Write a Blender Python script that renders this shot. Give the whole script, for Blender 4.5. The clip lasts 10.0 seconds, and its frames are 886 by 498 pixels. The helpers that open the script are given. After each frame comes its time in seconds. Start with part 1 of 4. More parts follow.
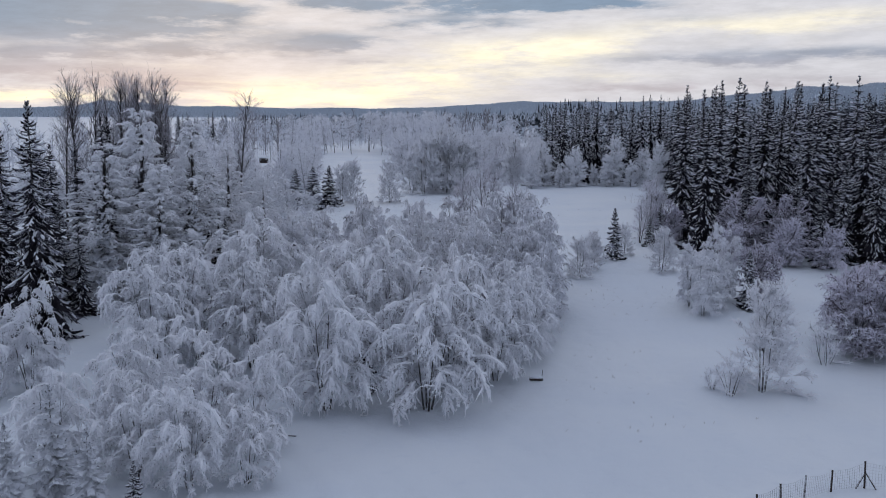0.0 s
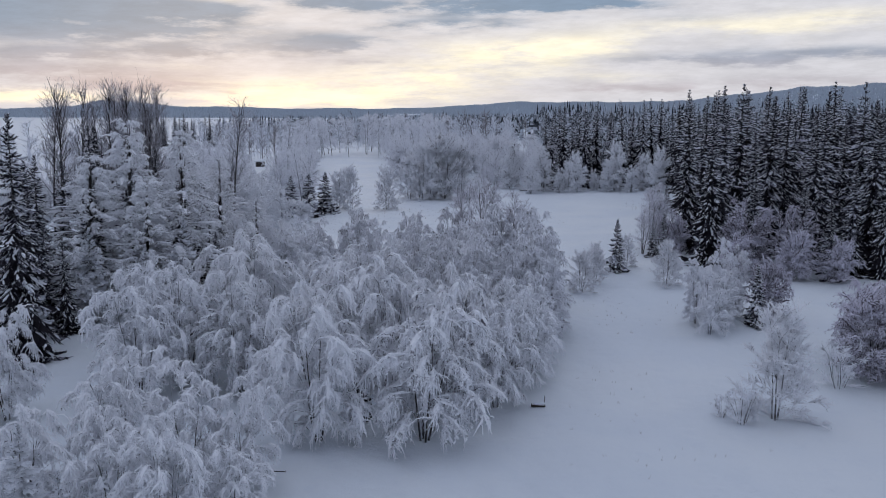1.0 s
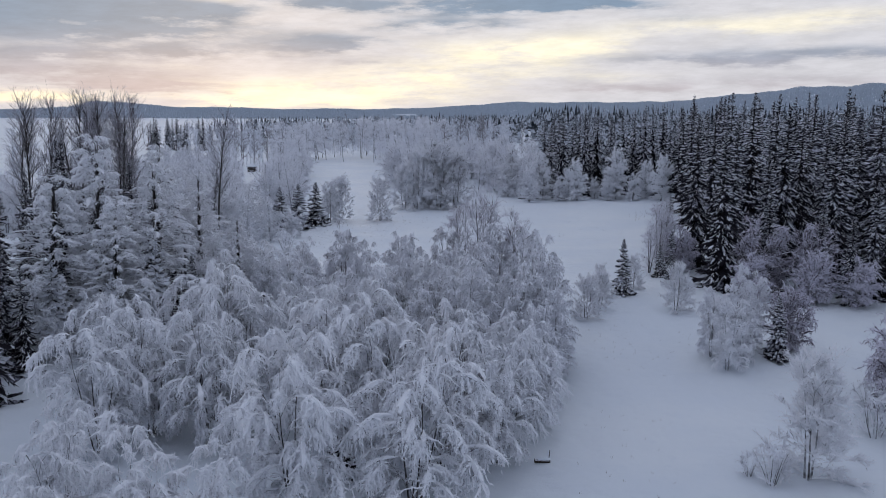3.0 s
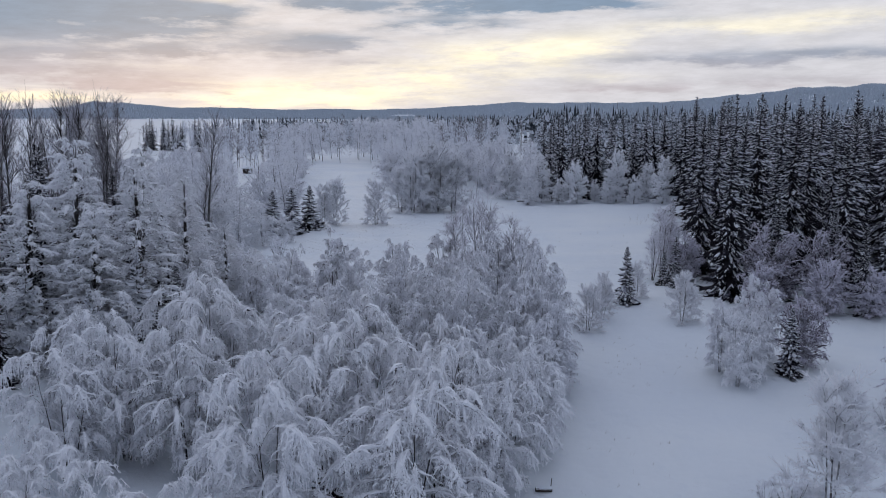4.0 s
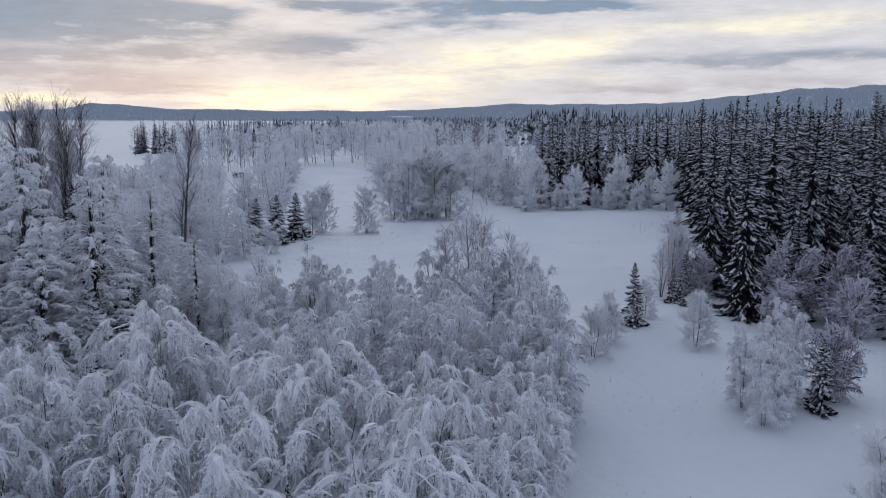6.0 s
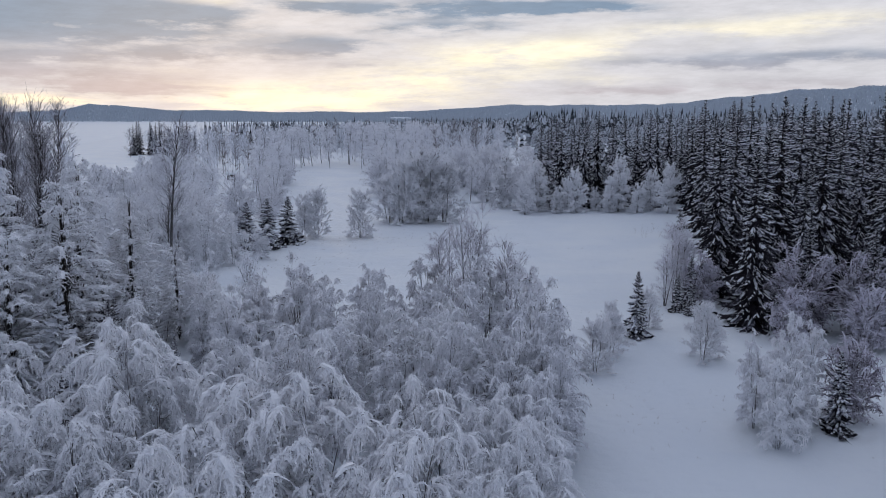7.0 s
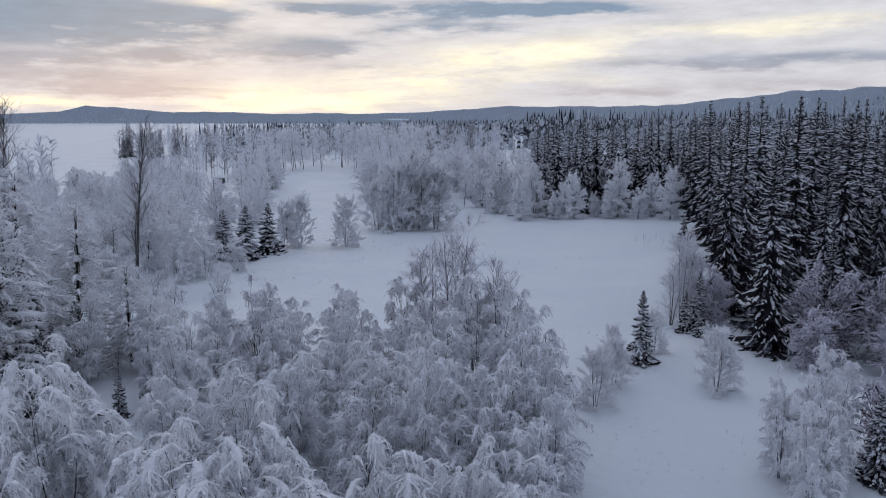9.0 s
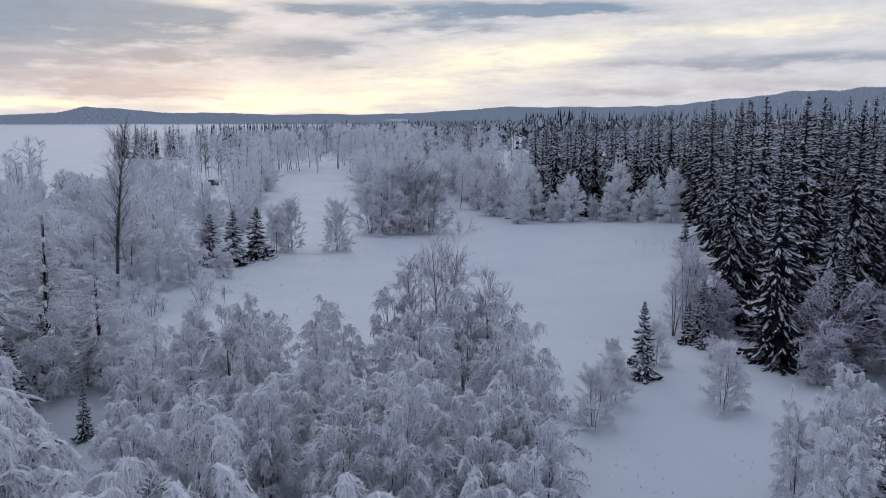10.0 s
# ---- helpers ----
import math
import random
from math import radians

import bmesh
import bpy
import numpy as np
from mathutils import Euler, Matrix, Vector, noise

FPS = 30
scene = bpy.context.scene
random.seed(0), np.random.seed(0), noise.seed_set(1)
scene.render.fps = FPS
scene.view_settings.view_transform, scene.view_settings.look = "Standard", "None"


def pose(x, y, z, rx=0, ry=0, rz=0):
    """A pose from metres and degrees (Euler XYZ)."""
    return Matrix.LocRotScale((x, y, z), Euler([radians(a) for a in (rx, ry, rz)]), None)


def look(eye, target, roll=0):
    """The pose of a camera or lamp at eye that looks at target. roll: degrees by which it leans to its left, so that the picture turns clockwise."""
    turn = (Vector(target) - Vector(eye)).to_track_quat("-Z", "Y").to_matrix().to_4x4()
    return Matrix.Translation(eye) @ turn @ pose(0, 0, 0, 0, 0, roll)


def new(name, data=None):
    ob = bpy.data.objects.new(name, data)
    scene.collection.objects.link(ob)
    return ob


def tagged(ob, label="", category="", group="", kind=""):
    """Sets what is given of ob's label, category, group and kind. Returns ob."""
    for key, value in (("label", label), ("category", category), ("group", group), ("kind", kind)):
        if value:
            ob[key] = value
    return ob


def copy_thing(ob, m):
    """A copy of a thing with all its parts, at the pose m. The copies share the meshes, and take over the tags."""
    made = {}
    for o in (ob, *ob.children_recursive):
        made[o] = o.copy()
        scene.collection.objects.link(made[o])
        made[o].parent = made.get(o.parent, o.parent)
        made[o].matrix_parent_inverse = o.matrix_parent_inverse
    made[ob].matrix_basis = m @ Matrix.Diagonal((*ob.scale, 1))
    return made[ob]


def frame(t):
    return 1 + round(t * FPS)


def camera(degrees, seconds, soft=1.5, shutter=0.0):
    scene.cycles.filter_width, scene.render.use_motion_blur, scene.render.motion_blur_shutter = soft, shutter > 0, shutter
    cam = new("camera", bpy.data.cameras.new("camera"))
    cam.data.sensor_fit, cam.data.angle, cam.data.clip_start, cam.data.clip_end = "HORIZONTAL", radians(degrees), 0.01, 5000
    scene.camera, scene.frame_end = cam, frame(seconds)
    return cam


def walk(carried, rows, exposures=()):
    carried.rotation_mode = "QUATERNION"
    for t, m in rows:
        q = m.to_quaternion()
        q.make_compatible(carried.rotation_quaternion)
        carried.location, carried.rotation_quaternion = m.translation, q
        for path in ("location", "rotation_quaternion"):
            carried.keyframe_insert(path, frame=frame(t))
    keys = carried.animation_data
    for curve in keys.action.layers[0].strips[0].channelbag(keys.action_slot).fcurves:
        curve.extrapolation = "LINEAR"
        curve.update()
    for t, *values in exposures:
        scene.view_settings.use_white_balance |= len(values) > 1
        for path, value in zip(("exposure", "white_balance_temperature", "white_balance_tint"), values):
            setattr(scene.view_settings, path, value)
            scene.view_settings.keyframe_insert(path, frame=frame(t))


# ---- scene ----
cam = camera(52.2, 10.0, soft=0.5)
METRES, EYE, TILT, LEAN, TURN = 23.0, 14.71, -8.37, -0.3, 0.0
ROWS = [
    (0.0, 0.0, 0.0, 0.0, -0.000, 0.000, 0.0),
    (0.5, 0.001, 0.0533, 0.0266, -0.052, 0.006, 0.02),
    (1.0, 0.002, 0.1083, 0.0537, -0.104, 0.006, 0.04),
    (1.5, 0.0039, 0.1662, 0.0807, -0.142, 0.013, 0.06),
    (2.0, 0.0064, 0.2272, 0.1074, -0.188, 0.013, 0.08),
    (2.5, 0.0092, 0.2925, 0.1259, -0.240, 0.006, 0.09),
    (4.0, 0.0231, 0.5027, 0.1709, -0.382, 0.039, 0.11),
    (4.5, 0.029, 0.5758, 0.185, -0.427, 0.052, 0.11),
    (5.0, 0.0353, 0.6494, 0.1984, -0.466, 0.078, 0.13),
    (5.5, 0.042, 0.7253, 0.2117, -0.505, 0.104, 0.15),
    (7.0, 0.0691, 0.9561, 0.2496, -0.596, 0.188, 0.2),
    (7.5, 0.08, 1.0341, 0.2617, -0.635, 0.220, 0.22),
    (8.0, 0.0917, 1.1114, 0.2734, -0.660, 0.246, 0.24),
    (8.5, 0.105, 1.1895, 0.285, -0.686, 0.272, 0.26),
    (9.0, 0.1191, 1.2672, 0.2974, -0.712, 0.285, 0.27),
    (9.5, 0.1341, 1.345, 0.309, -0.738, 0.311, 0.29),
    (10.0, 0.1501, 1.4207, 0.3212, -0.745, 0.324, 0.32),
]
walk(cam, [(t, pose(0, 0, EYE, TILT, LEAN, TURN) @ pose(METRES * x, METRES * y, METRES * z, 90 + pitch, roll, yaw)) for t, x, y, z, yaw, pitch, roll in ROWS])

# ---- world: thin morning cloud over a low, veiled sun ----
SUN_AZ, SUN_EL = radians(-14.0), radians(6.0)


class Nodes:
    """Short hand for a node tree."""

    def __init__(self, tree):
        self.tree = tree
        tree.nodes.clear()

    def add(self, kind):
        return self.tree.nodes.new(kind)

    def put(self, socket, v):
        if isinstance(v, bpy.types.NodeSocket):
            self.tree.links.new(v, socket)
        elif isinstance(v, (tuple, list)) and len(v) == 3 and socket.type == "RGBA":
            socket.default_value = (*v, 1)
        else:
            socket.default_value = v

    def maths(self, op, *args, clamp=False):
        n = self.add("ShaderNodeMath")
        n.operation, n.use_clamp = op, clamp
        for s, v in zip(n.inputs, args):
            self.put(s, v)
        return n.outputs[0]

    def mix(self, f, a, b, blend="MIX"):
        n = self.add("ShaderNodeMix")
        n.data_type, n.blend_type = "RGBA", blend
        self.put(n.inputs[0], f), self.put(n.inputs[6], a), self.put(n.inputs[7], b)
        return n.outputs[2]

    def span(self, v, a, b, c=0.0, d=1.0, smooth=True):
        n = self.add("ShaderNodeMapRange")
        n.interpolation_type = "SMOOTHSTEP" if smooth else "LINEAR"
        for s, x in zip(n.inputs, (v, a, b, c, d)):
            self.put(s, x)
        return n.outputs[0]

    def noise(self, vector, scale, detail=3.0, rough=0.5):
        n = self.add("ShaderNodeTexNoise")
        if vector is not None:
            self.put(n.inputs["Vector"], vector)
        n.inputs["Scale"].default_value, n.inputs["Detail"].default_value, n.inputs["Roughness"].default_value = scale, detail, rough
        return n.outputs["Fac"]


def build_world():
    w = bpy.data.worlds.new("winter_sky")
    scene.world = w
    w.use_nodes = True
    k = Nodes(w.node_tree)
    way = k.add("ShaderNodeTexCoord").outputs["Generated"]
    sep = k.add("ShaderNodeSeparateXYZ")
    k.put(sep.inputs[0], way)
    x, y, z = sep.outputs
    turn = k.maths("ARCTAN2", x, y)
    az = k.maths("MULTIPLY", turn, 57.2958)
    el = k.maths("MULTIPLY", k.maths("ARCSINE", z), 57.2958)
    # streaky vapour: noise on a flat layer overhead, seen at a slant
    high = k.maths("ADD", k.maths("MAXIMUM", z, 0.0), 0.05)
    flat = k.add("ShaderNodeCombineXYZ")
    k.put(flat.inputs[0], k.maths("DIVIDE", x, high))
    k.put(flat.inputs[1], k.maths("MULTIPLY", k.maths("DIVIDE", y, high), 0.8))
    coarse = k.noise(flat.outputs[0], 0.55, 5, 0.55)
    fine = k.noise(flat.outputs[0], 1.7, 5, 0.6)
    band = k.add("ShaderNodeCombineXYZ")
    k.put(band.inputs[0], k.maths("MULTIPLY", az, 0.13))
    k.put(band.inputs[1], k.maths("MULTIPLY", el, 0.6))
    wisps = k.noise(band.outputs[0], 1.3, 6, 0.62)
    az2 = k.maths("ADD", az, k.maths("MULTIPLY", k.maths("SUBTRACT", fine, 0.5), 5.0))
    el2 = k.maths("ADD", el, k.maths("MULTIPLY", k.maths("SUBTRACT", wisps, 0.5), 1.5))

    def patch(a, e, wa, we):
        """A soft cloud or gap at azimuth a and height e, in degrees."""
        u = k.maths("DIVIDE", k.maths("SUBTRACT", az2, a), wa)
        v = k.maths("DIVIDE", k.maths("SUBTRACT", el2, e), we)
        r = k.maths("ADD", k.maths("MULTIPLY", u, u), k.maths("MULTIPLY", v, v))
        return k.maths("EXPONENT", k.maths("MULTIPLY", r, -1.0))

    def total(rows):
        out = 0.0
        for a, e, wa, we, much in rows:
            out = k.maths("ADD", out, k.maths("MULTIPLY", patch(a, e, wa, we), much))
        return out

    ahead = k.span(k.maths("COSINE", k.maths("ADD", turn, 0.07)), -0.6, 1.0)
    # pale veil ahead, blue-grey overhead and behind
    low = k.mix(ahead, (0.29, 0.33, 0.42), (0.66, 0.66, 0.71))
    top = k.mix(ahead, (0.32, 0.36, 0.47), (0.50, 0.55, 0.68))
    veil = k.mix(k.span(el, 8.0, 36.0), low, top)
    glow = total(((-7.5, 1.24, 7.4, 0.57, 1.10), (-12.3, 0.96, 4.1, 0.29, 0.50), (-24.5, 1.09, 3.6, 0.32, 1.30), (4.6, 3.90, 4.6, 0.72, 1.00), (-0.4, 2.71, 5.4, 0.65, 0.60),
                  (8.5, 4.55, 3.9, 0.50, 0.60), (16.7, 5.30, 6.6, 0.50, 0.55), (23.1, 5.83, 4.6, 0.36, 0.45), (-6.1, 2.01, 9.2, 0.50, 0.45), (8.2, 2.51, 4.2, 0.25, 0.25),
                  (-13.2, 6.85, 1.2, 0.22, 0.80), (-16.4, 2.88, 2.0, 0.18, 0.20), (-7.5, 7.06, 1.4, 0.14, 0.60)))
    glow = k.maths("MULTIPLY", glow, k.span(wisps, 0.34, 0.62, 0.3, 1.3))
    veil = k.mix(k.maths("MULTIPLY", glow, 1.0, clamp=True), veil, (1.12, 1.03, 0.78))
    veil = k.mix(k.maths("MULTIPLY", k.span(glow, 0.5, 1.5), k.span(el, 2.0, 5.5)), veil, (1.0, 0.95, 0.86))
    grey = total(((-21.8, 5.97, 5.3, 0.97, 1.50), (-14.0, 6.11, 2.0, 0.50, 0.65), (-7.5, 6.80, 3.2, 0.36, 0.60), (3.2, 6.78, 7.9, 0.54, 1.00), (0.3, 5.65, 4.3, 0.43, 0.55),
                  (-6.8, 4.46, 2.5, 0.47, 0.80), (-23.0, 3.47, 2.6, 0.32, 0.65), (-15.4, 3.78, 3.7, 0.36, 0.40), (16.7, 3.43, 8.5, 0.50, 0.60), (24.0, 3.70, 4.5, 0.50, 0.45),
                  (-22.1, 2.53, 4.9, 0.36, 0.40), (-19.6, 1.85, 6.0, 0.32, 0.55), (-15.4, 1.38, 2.3, 0.18, 0.60), (11.6, 1.81, 7.6, 0.43, 0.45), (21.5, 2.21, 6.2, 0.43, 0.35),
                  (14.4, 5.94, 2.0, 0.29, 0.20), (-18.0, 4.81, 4.2, 0.36, 0.25), (9.9, 6.76, 2.8, 0.29, 0.50), (-4.7, 3.39, 2.1, 0.22, 0.25),
                  (-21.0, 5.2, 9.0, 2.6, 0.40), (-22.0, 2.2, 9.0, 1.2, 0.30), (-10.0, 4.4, 8.0, 1.4, 0.25), (0, 20, 200, 8, 0.40)))
    grey = k.maths("MULTIPLY", grey, k.span(wisps, 0.34, 0.6, 0.55, 1.45))
    grey = k.maths("ADD", grey, k.maths("MULTIPLY", k.span(coarse, 0.5, 0.75), 0.2), clamp=True)
    cloud = k.mix(k.span(el, 1.3, 5.6), (0.52, 0.485, 0.53), (0.22, 0.31, 0.435))
    sky = k.mix(k.span(grey, 0.06, 0.85), veil, cloud)
    thread = k.add("ShaderNodeCombineXYZ")
    k.put(thread.inputs[0], k.maths("SUBTRACT", k.maths("MULTIPLY", az, 0.28), k.maths("MULTIPLY", el, 0.2)))
    k.put(thread.inputs[1], k.maths("MULTIPLY", el, 1.25))
    sky = k.mix(1.0, sky, k.span(k.noise(thread.outputs[0], 1.2, 8, 0.66), 0.3, 0.7, 0.92, 1.08), "MULTIPLY")
    clear = k.add("ShaderNodeTexSky")
    clear.sky_type, clear.sun_disc, clear.sun_elevation, clear.sun_rotation, clear.dust_density = "NISHITA", False, SUN_EL, SUN_AZ, 2.0
    sky = k.mix(1.0, sky, k.mix(0.003, (0, 0, 0), clear.outputs[0]), "ADD")
    bg = k.add("ShaderNodeBackground")
    k.put(bg.inputs[0], sky)
    bg.inputs[1].default_value = SKY
    k.tree.links.new(bg.outputs[0], k.add("ShaderNodeOutputWorld").inputs[0])


SKY = 1.0
build_world()
lamp = bpy.data.lights.new("sun", "SUN")
lamp.energy, lamp.angle, lamp.color = 0.5, radians(25), (1.0, 0.86, 0.7)
new("sun", lamp).matrix_basis = look((0, 0, 0), (-math.sin(SUN_AZ), -math.cos(SUN_AZ), -math.tan(SUN_EL)))


# ---- materials ----
def surface(name, rough=0.8):
    m = bpy.data.materials.new(name)
    m.use_nodes = True
    k = Nodes(m.node_tree)
    b = k.add("ShaderNodeBsdfPrincipled")
    k.tree.links.new(b.outputs[0], k.add("ShaderNodeOutputMaterial").inputs[0])
    b.inputs["Roughness"].default_value = rough
    b.inputs["Specular IOR Level"].default_value = 0.2
    return m, k, b


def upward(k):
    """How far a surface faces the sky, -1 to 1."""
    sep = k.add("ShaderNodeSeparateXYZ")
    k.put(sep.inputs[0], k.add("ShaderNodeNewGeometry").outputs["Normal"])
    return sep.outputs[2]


def place_of(k):
    return k.add("ShaderNodeTexCoord").outputs["Object"]


def bumped(k, b, height, strength, distance):
    n = k.add("ShaderNodeBump")
    n.inputs["Strength"].default_value, n.inputs["Distance"].default_value = strength, distance
    k.put(n.inputs["Height"], height)
    k.tree.links.new(n.outputs[0], b.inputs["Normal"])


def snow_material(name, scale=1.0):
    m, k, b = surface(name, 0.7)
    p = place_of(k)
    wide, mid, grain = k.noise(p, 0.09 * scale, 4), k.noise(p, 0.9 * scale, 5, 0.6), k.noise(p, 9.0 * scale, 4, 0.7)
    col = k.mix(k.span(wide, 0.35, 0.65), (0.765, 0.815, 0.88), (0.815, 0.855, 0.90))
    col = k.mix(k.maths("MULTIPLY", k.span(mid, 0.55, 0.75), 0.4), col, (0.735, 0.785, 0.86))
    k.put(b.inputs["Base Color"], col)
    drift = k.noise(p, 0.3 * scale, 3, 0.5)
    bumped(k, b, k.maths("ADD", k.maths("ADD", mid, k.maths("MULTIPLY", grain, 0.2)), k.maths("MULTIPLY", drift, 2.2)), 0.7, 0.16)
    return m


def frosted(name, bark, white, cover, spread=0.5, rough=0.85, patchy=0.0):
    """A twig or bough of colour bark, rimed white on the sides that face up; cover 0 to 1: how much of it is white."""
    m, k, b = surface(name, rough)
    one = k.add("ShaderNodeNewGeometry").outputs["Random Per Island"]
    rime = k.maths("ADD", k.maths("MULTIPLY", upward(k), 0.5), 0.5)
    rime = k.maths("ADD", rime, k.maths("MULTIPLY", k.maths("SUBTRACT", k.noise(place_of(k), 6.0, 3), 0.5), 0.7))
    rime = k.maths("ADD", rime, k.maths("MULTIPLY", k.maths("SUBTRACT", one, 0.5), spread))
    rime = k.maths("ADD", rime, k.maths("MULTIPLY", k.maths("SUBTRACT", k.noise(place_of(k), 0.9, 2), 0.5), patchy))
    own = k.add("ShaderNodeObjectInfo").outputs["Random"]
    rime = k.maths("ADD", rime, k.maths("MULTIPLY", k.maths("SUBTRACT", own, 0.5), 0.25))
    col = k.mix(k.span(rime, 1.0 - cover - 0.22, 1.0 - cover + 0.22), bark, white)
    k.put(b.inputs["Base Color"], col)
    return m


WHITE = (0.91, 0.92, 0.96)
SNOW = snow_material("snow")
# snow all through: white above, blue-grey towards the underside
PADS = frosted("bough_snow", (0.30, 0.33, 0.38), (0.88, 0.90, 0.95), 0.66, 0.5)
RIME = frosted("rime_twig", (0.11, 0.10, 0.12), WHITE, 0.95, 0.5, patchy=1.2)
FROST = frosted("frost_twig", (0.12, 0.105, 0.12), WHITE, 0.9, 0.5)
THIN = frosted("thin_rime_twig", (0.12, 0.105, 0.12), (0.89, 0.90, 0.95), 0.9, 0.6, patchy=0.8)
GREY = frosted("grey_twig", (0.13, 0.11, 0.13), (0.74, 0.72, 0.82), 0.58, 0.6, patchy=0.8)
TWIG = frosted("aspen_twig", (0.10, 0.082, 0.085), (0.66, 0.66, 0.73), 0.5, 0.7)
BARE = frosted("bare_twig", (0.16, 0.13, 0.13), (0.78, 0.78, 0.85), 0.78, 0.7)
LIMB = frosted("rimed_limb", (0.06, 0.052, 0.055), (0.85, 0.86, 0.91), 0.6, 0.3)
BARK = frosted("birch_bark", (0.05, 0.045, 0.045), (0.66, 0.68, 0.72), 0.38, 0.2)
DARK_BARK = frosted("dark_bark", (0.04, 0.034, 0.03), (0.55, 0.57, 0.6), 0.25, 0.1)
NEEDLE = frosted("spruce_needle", (0.017, 0.0145, 0.02), (0.60, 0.61, 0.72), -0.08, 0.6)
RIMED_NEEDLE = frosted("rimed_needle", (0.05, 0.055, 0.06), (0.78, 0.80, 0.86), 0.62, 0.4)
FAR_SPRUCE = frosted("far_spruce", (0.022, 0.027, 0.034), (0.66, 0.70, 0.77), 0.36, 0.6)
FAR_BIRCH = frosted("far_birch", (0.24, 0.24, 0.27), (0.80, 0.82, 0.88), 0.7, 0.6)
FAR_BROWN = frosted("far_brown", (0.14, 0.12, 0.12), (0.55, 0.55, 0.6), 0.4, 0.6)
# both tones paled to blue-grey: the air's haze is painted into them
HAZY_HILL = frosted("hazy_hill_wood", (0.36, 0.41, 0.48), (0.54, 0.60, 0.67), 0.5, 0.15)
GRASS = frosted("dry_grass", (0.16, 0.12, 0.09), (0.7, 0.7, 0.72), 0.3, 0.5)
WOOD = frosted("old_wood", (0.055, 0.045, 0.04), (0.82, 0.84, 0.88), 0.3, 0.1)
WIRE = frosted("rimed_wire", (0.32, 0.33, 0.36), (0.7, 0.72, 0.76), 0.5, 0.2)


# ---- meshes ----
class Build:
    """Gathers points and faces, then makes one mesh of them."""

    def __init__(self):
        self.points, self.quads, self.tris, self.n = [], [], [], 0

    def add(self, v, quads=None, tris=None):
        if quads is not None and len(quads):
            self.quads.append(np.asarray(quads) + self.n)
        if tris is not None and len(tris):
            self.tris.append(np.asarray(tris) + self.n)
        self.points.append(np.asarray(v, float))
        self.n += len(v)

    def strands(self, p, r, sides=3, tip=True, rng=None, rough=0.0):
        """Tapered rods along the polylines p (N, K, 3) with radii r (K,) or (N, K); tip: they end in a point; rough: how lumpy they are."""
        if len(p) == 0:
            return
        n, kk, _ = p.shape
        r = np.broadcast_to(r, (n, kk))
        d = p[:, -1] - p[:, 0]
        d = d / (np.linalg.norm(d, axis=1, keepdims=True) + 1e-9)
        ref = np.where(np.abs(d[:, 2:3]) > 0.9, [[1.0, 0, 0]], [[0, 0, 1.0]])
        a = np.cross(d, ref)
        a /= np.linalg.norm(a, axis=1, keepdims=True) + 1e-9
        c = np.cross(d, a)
        turn = np.arange(sides) * 2 * np.pi / sides + 0.5
        ring = a[:, None] * np.cos(turn)[None, :, None] + c[:, None] * np.sin(turn)[None, :, None]
        rings = kk - 1 if tip else kk
        lump = 1.0 if rng is None else 1 + rng.uniform(-rough, rough, (n, rings, sides, 1))
        v = (p[:, :rings, None] + ring[:, None] * r[:, :rings, None, None] * lump).reshape(n, rings * sides, 3)
        i, j = np.meshgrid(np.arange(rings - 1), np.arange(sides), indexing="ij")
        i, j = i.ravel(), j.ravel()
        q = np.stack([i * sides + j, i * sides + (j + 1) % sides, (i + 1) * sides + (j + 1) % sides, (i + 1) * sides + j], 1)
        t = np.zeros((0, 3), int)
        size = rings * sides
        if tip:
            v = np.concatenate([v, p[:, -1:]], 1)
            j = np.arange(sides)
            t = np.stack([(rings - 1) * sides + j, (rings - 1) * sides + (j + 1) % sides, np.full(sides, size)], 1)
            size += 1
        off = (np.arange(n) * size)[:, None, None]
        self.add(v.reshape(-1, 3), (q[None] + off).reshape(-1, 4), (t[None] + off).reshape(-1, 3))

    def arrays(self):
        v = np.concatenate(self.points)
        q = np.concatenate(self.quads) if self.quads else np.zeros((0, 4), int)
        t = np.concatenate(self.tris) if self.tris else np.zeros((0, 3), int)
        return v, q, t

    def mesh(self, name, material, scale=1.0, smooth=False):
        v, q, t = self.arrays()
        return mesh_of(name, v * scale, q, t, material, smooth)


def mesh_of(name, v, q, t, material, smooth=False):
    me = bpy.data.meshes.new(name)
    loops = np.concatenate([q.ravel(), t.ravel()]).astype(np.int32)
    sizes = np.concatenate([np.full(len(q), 4), np.full(len(t), 3)]).astype(np.int32)
    me.vertices.add(len(v))
    me.vertices.foreach_set("co", v.astype(np.float32).ravel())
    me.loops.add(len(loops))
    me.loops.foreach_set("vertex_index", loops)
    me.polygons.add(len(sizes))
    me.polygons.foreach_set("loop_start", (np.cumsum(sizes) - sizes).astype(np.int32))
    me.polygons.foreach_set("use_smooth", np.full(len(sizes), smooth))
    me.update(calc_edges=True)
    me.validate()
    me.materials.append(material)
    return me


def child(name, me, parent, label=""):
    ob = new(name, me)
    ob.parent = parent
    return tagged(ob, label)


def unit(d):
    return d / (np.linalg.norm(d, axis=-1, keepdims=True) + 1e-9)


def grow(rng, start, way, length, kk, droop, wander):
    """Polylines that set out from start along way, sink by droop and wander."""
    p, d = [start], unit(way)
    step = (np.asarray(length) / (kk - 1))[:, None]
    for i in range(kk - 1):
        p.append(p[-1] + d * step)
        d = unit(d + rng.normal(0, wander, d.shape) - np.array([0, 0, 1.0]) * np.reshape(droop, (-1, 1)))
    return np.stack(p, 1)


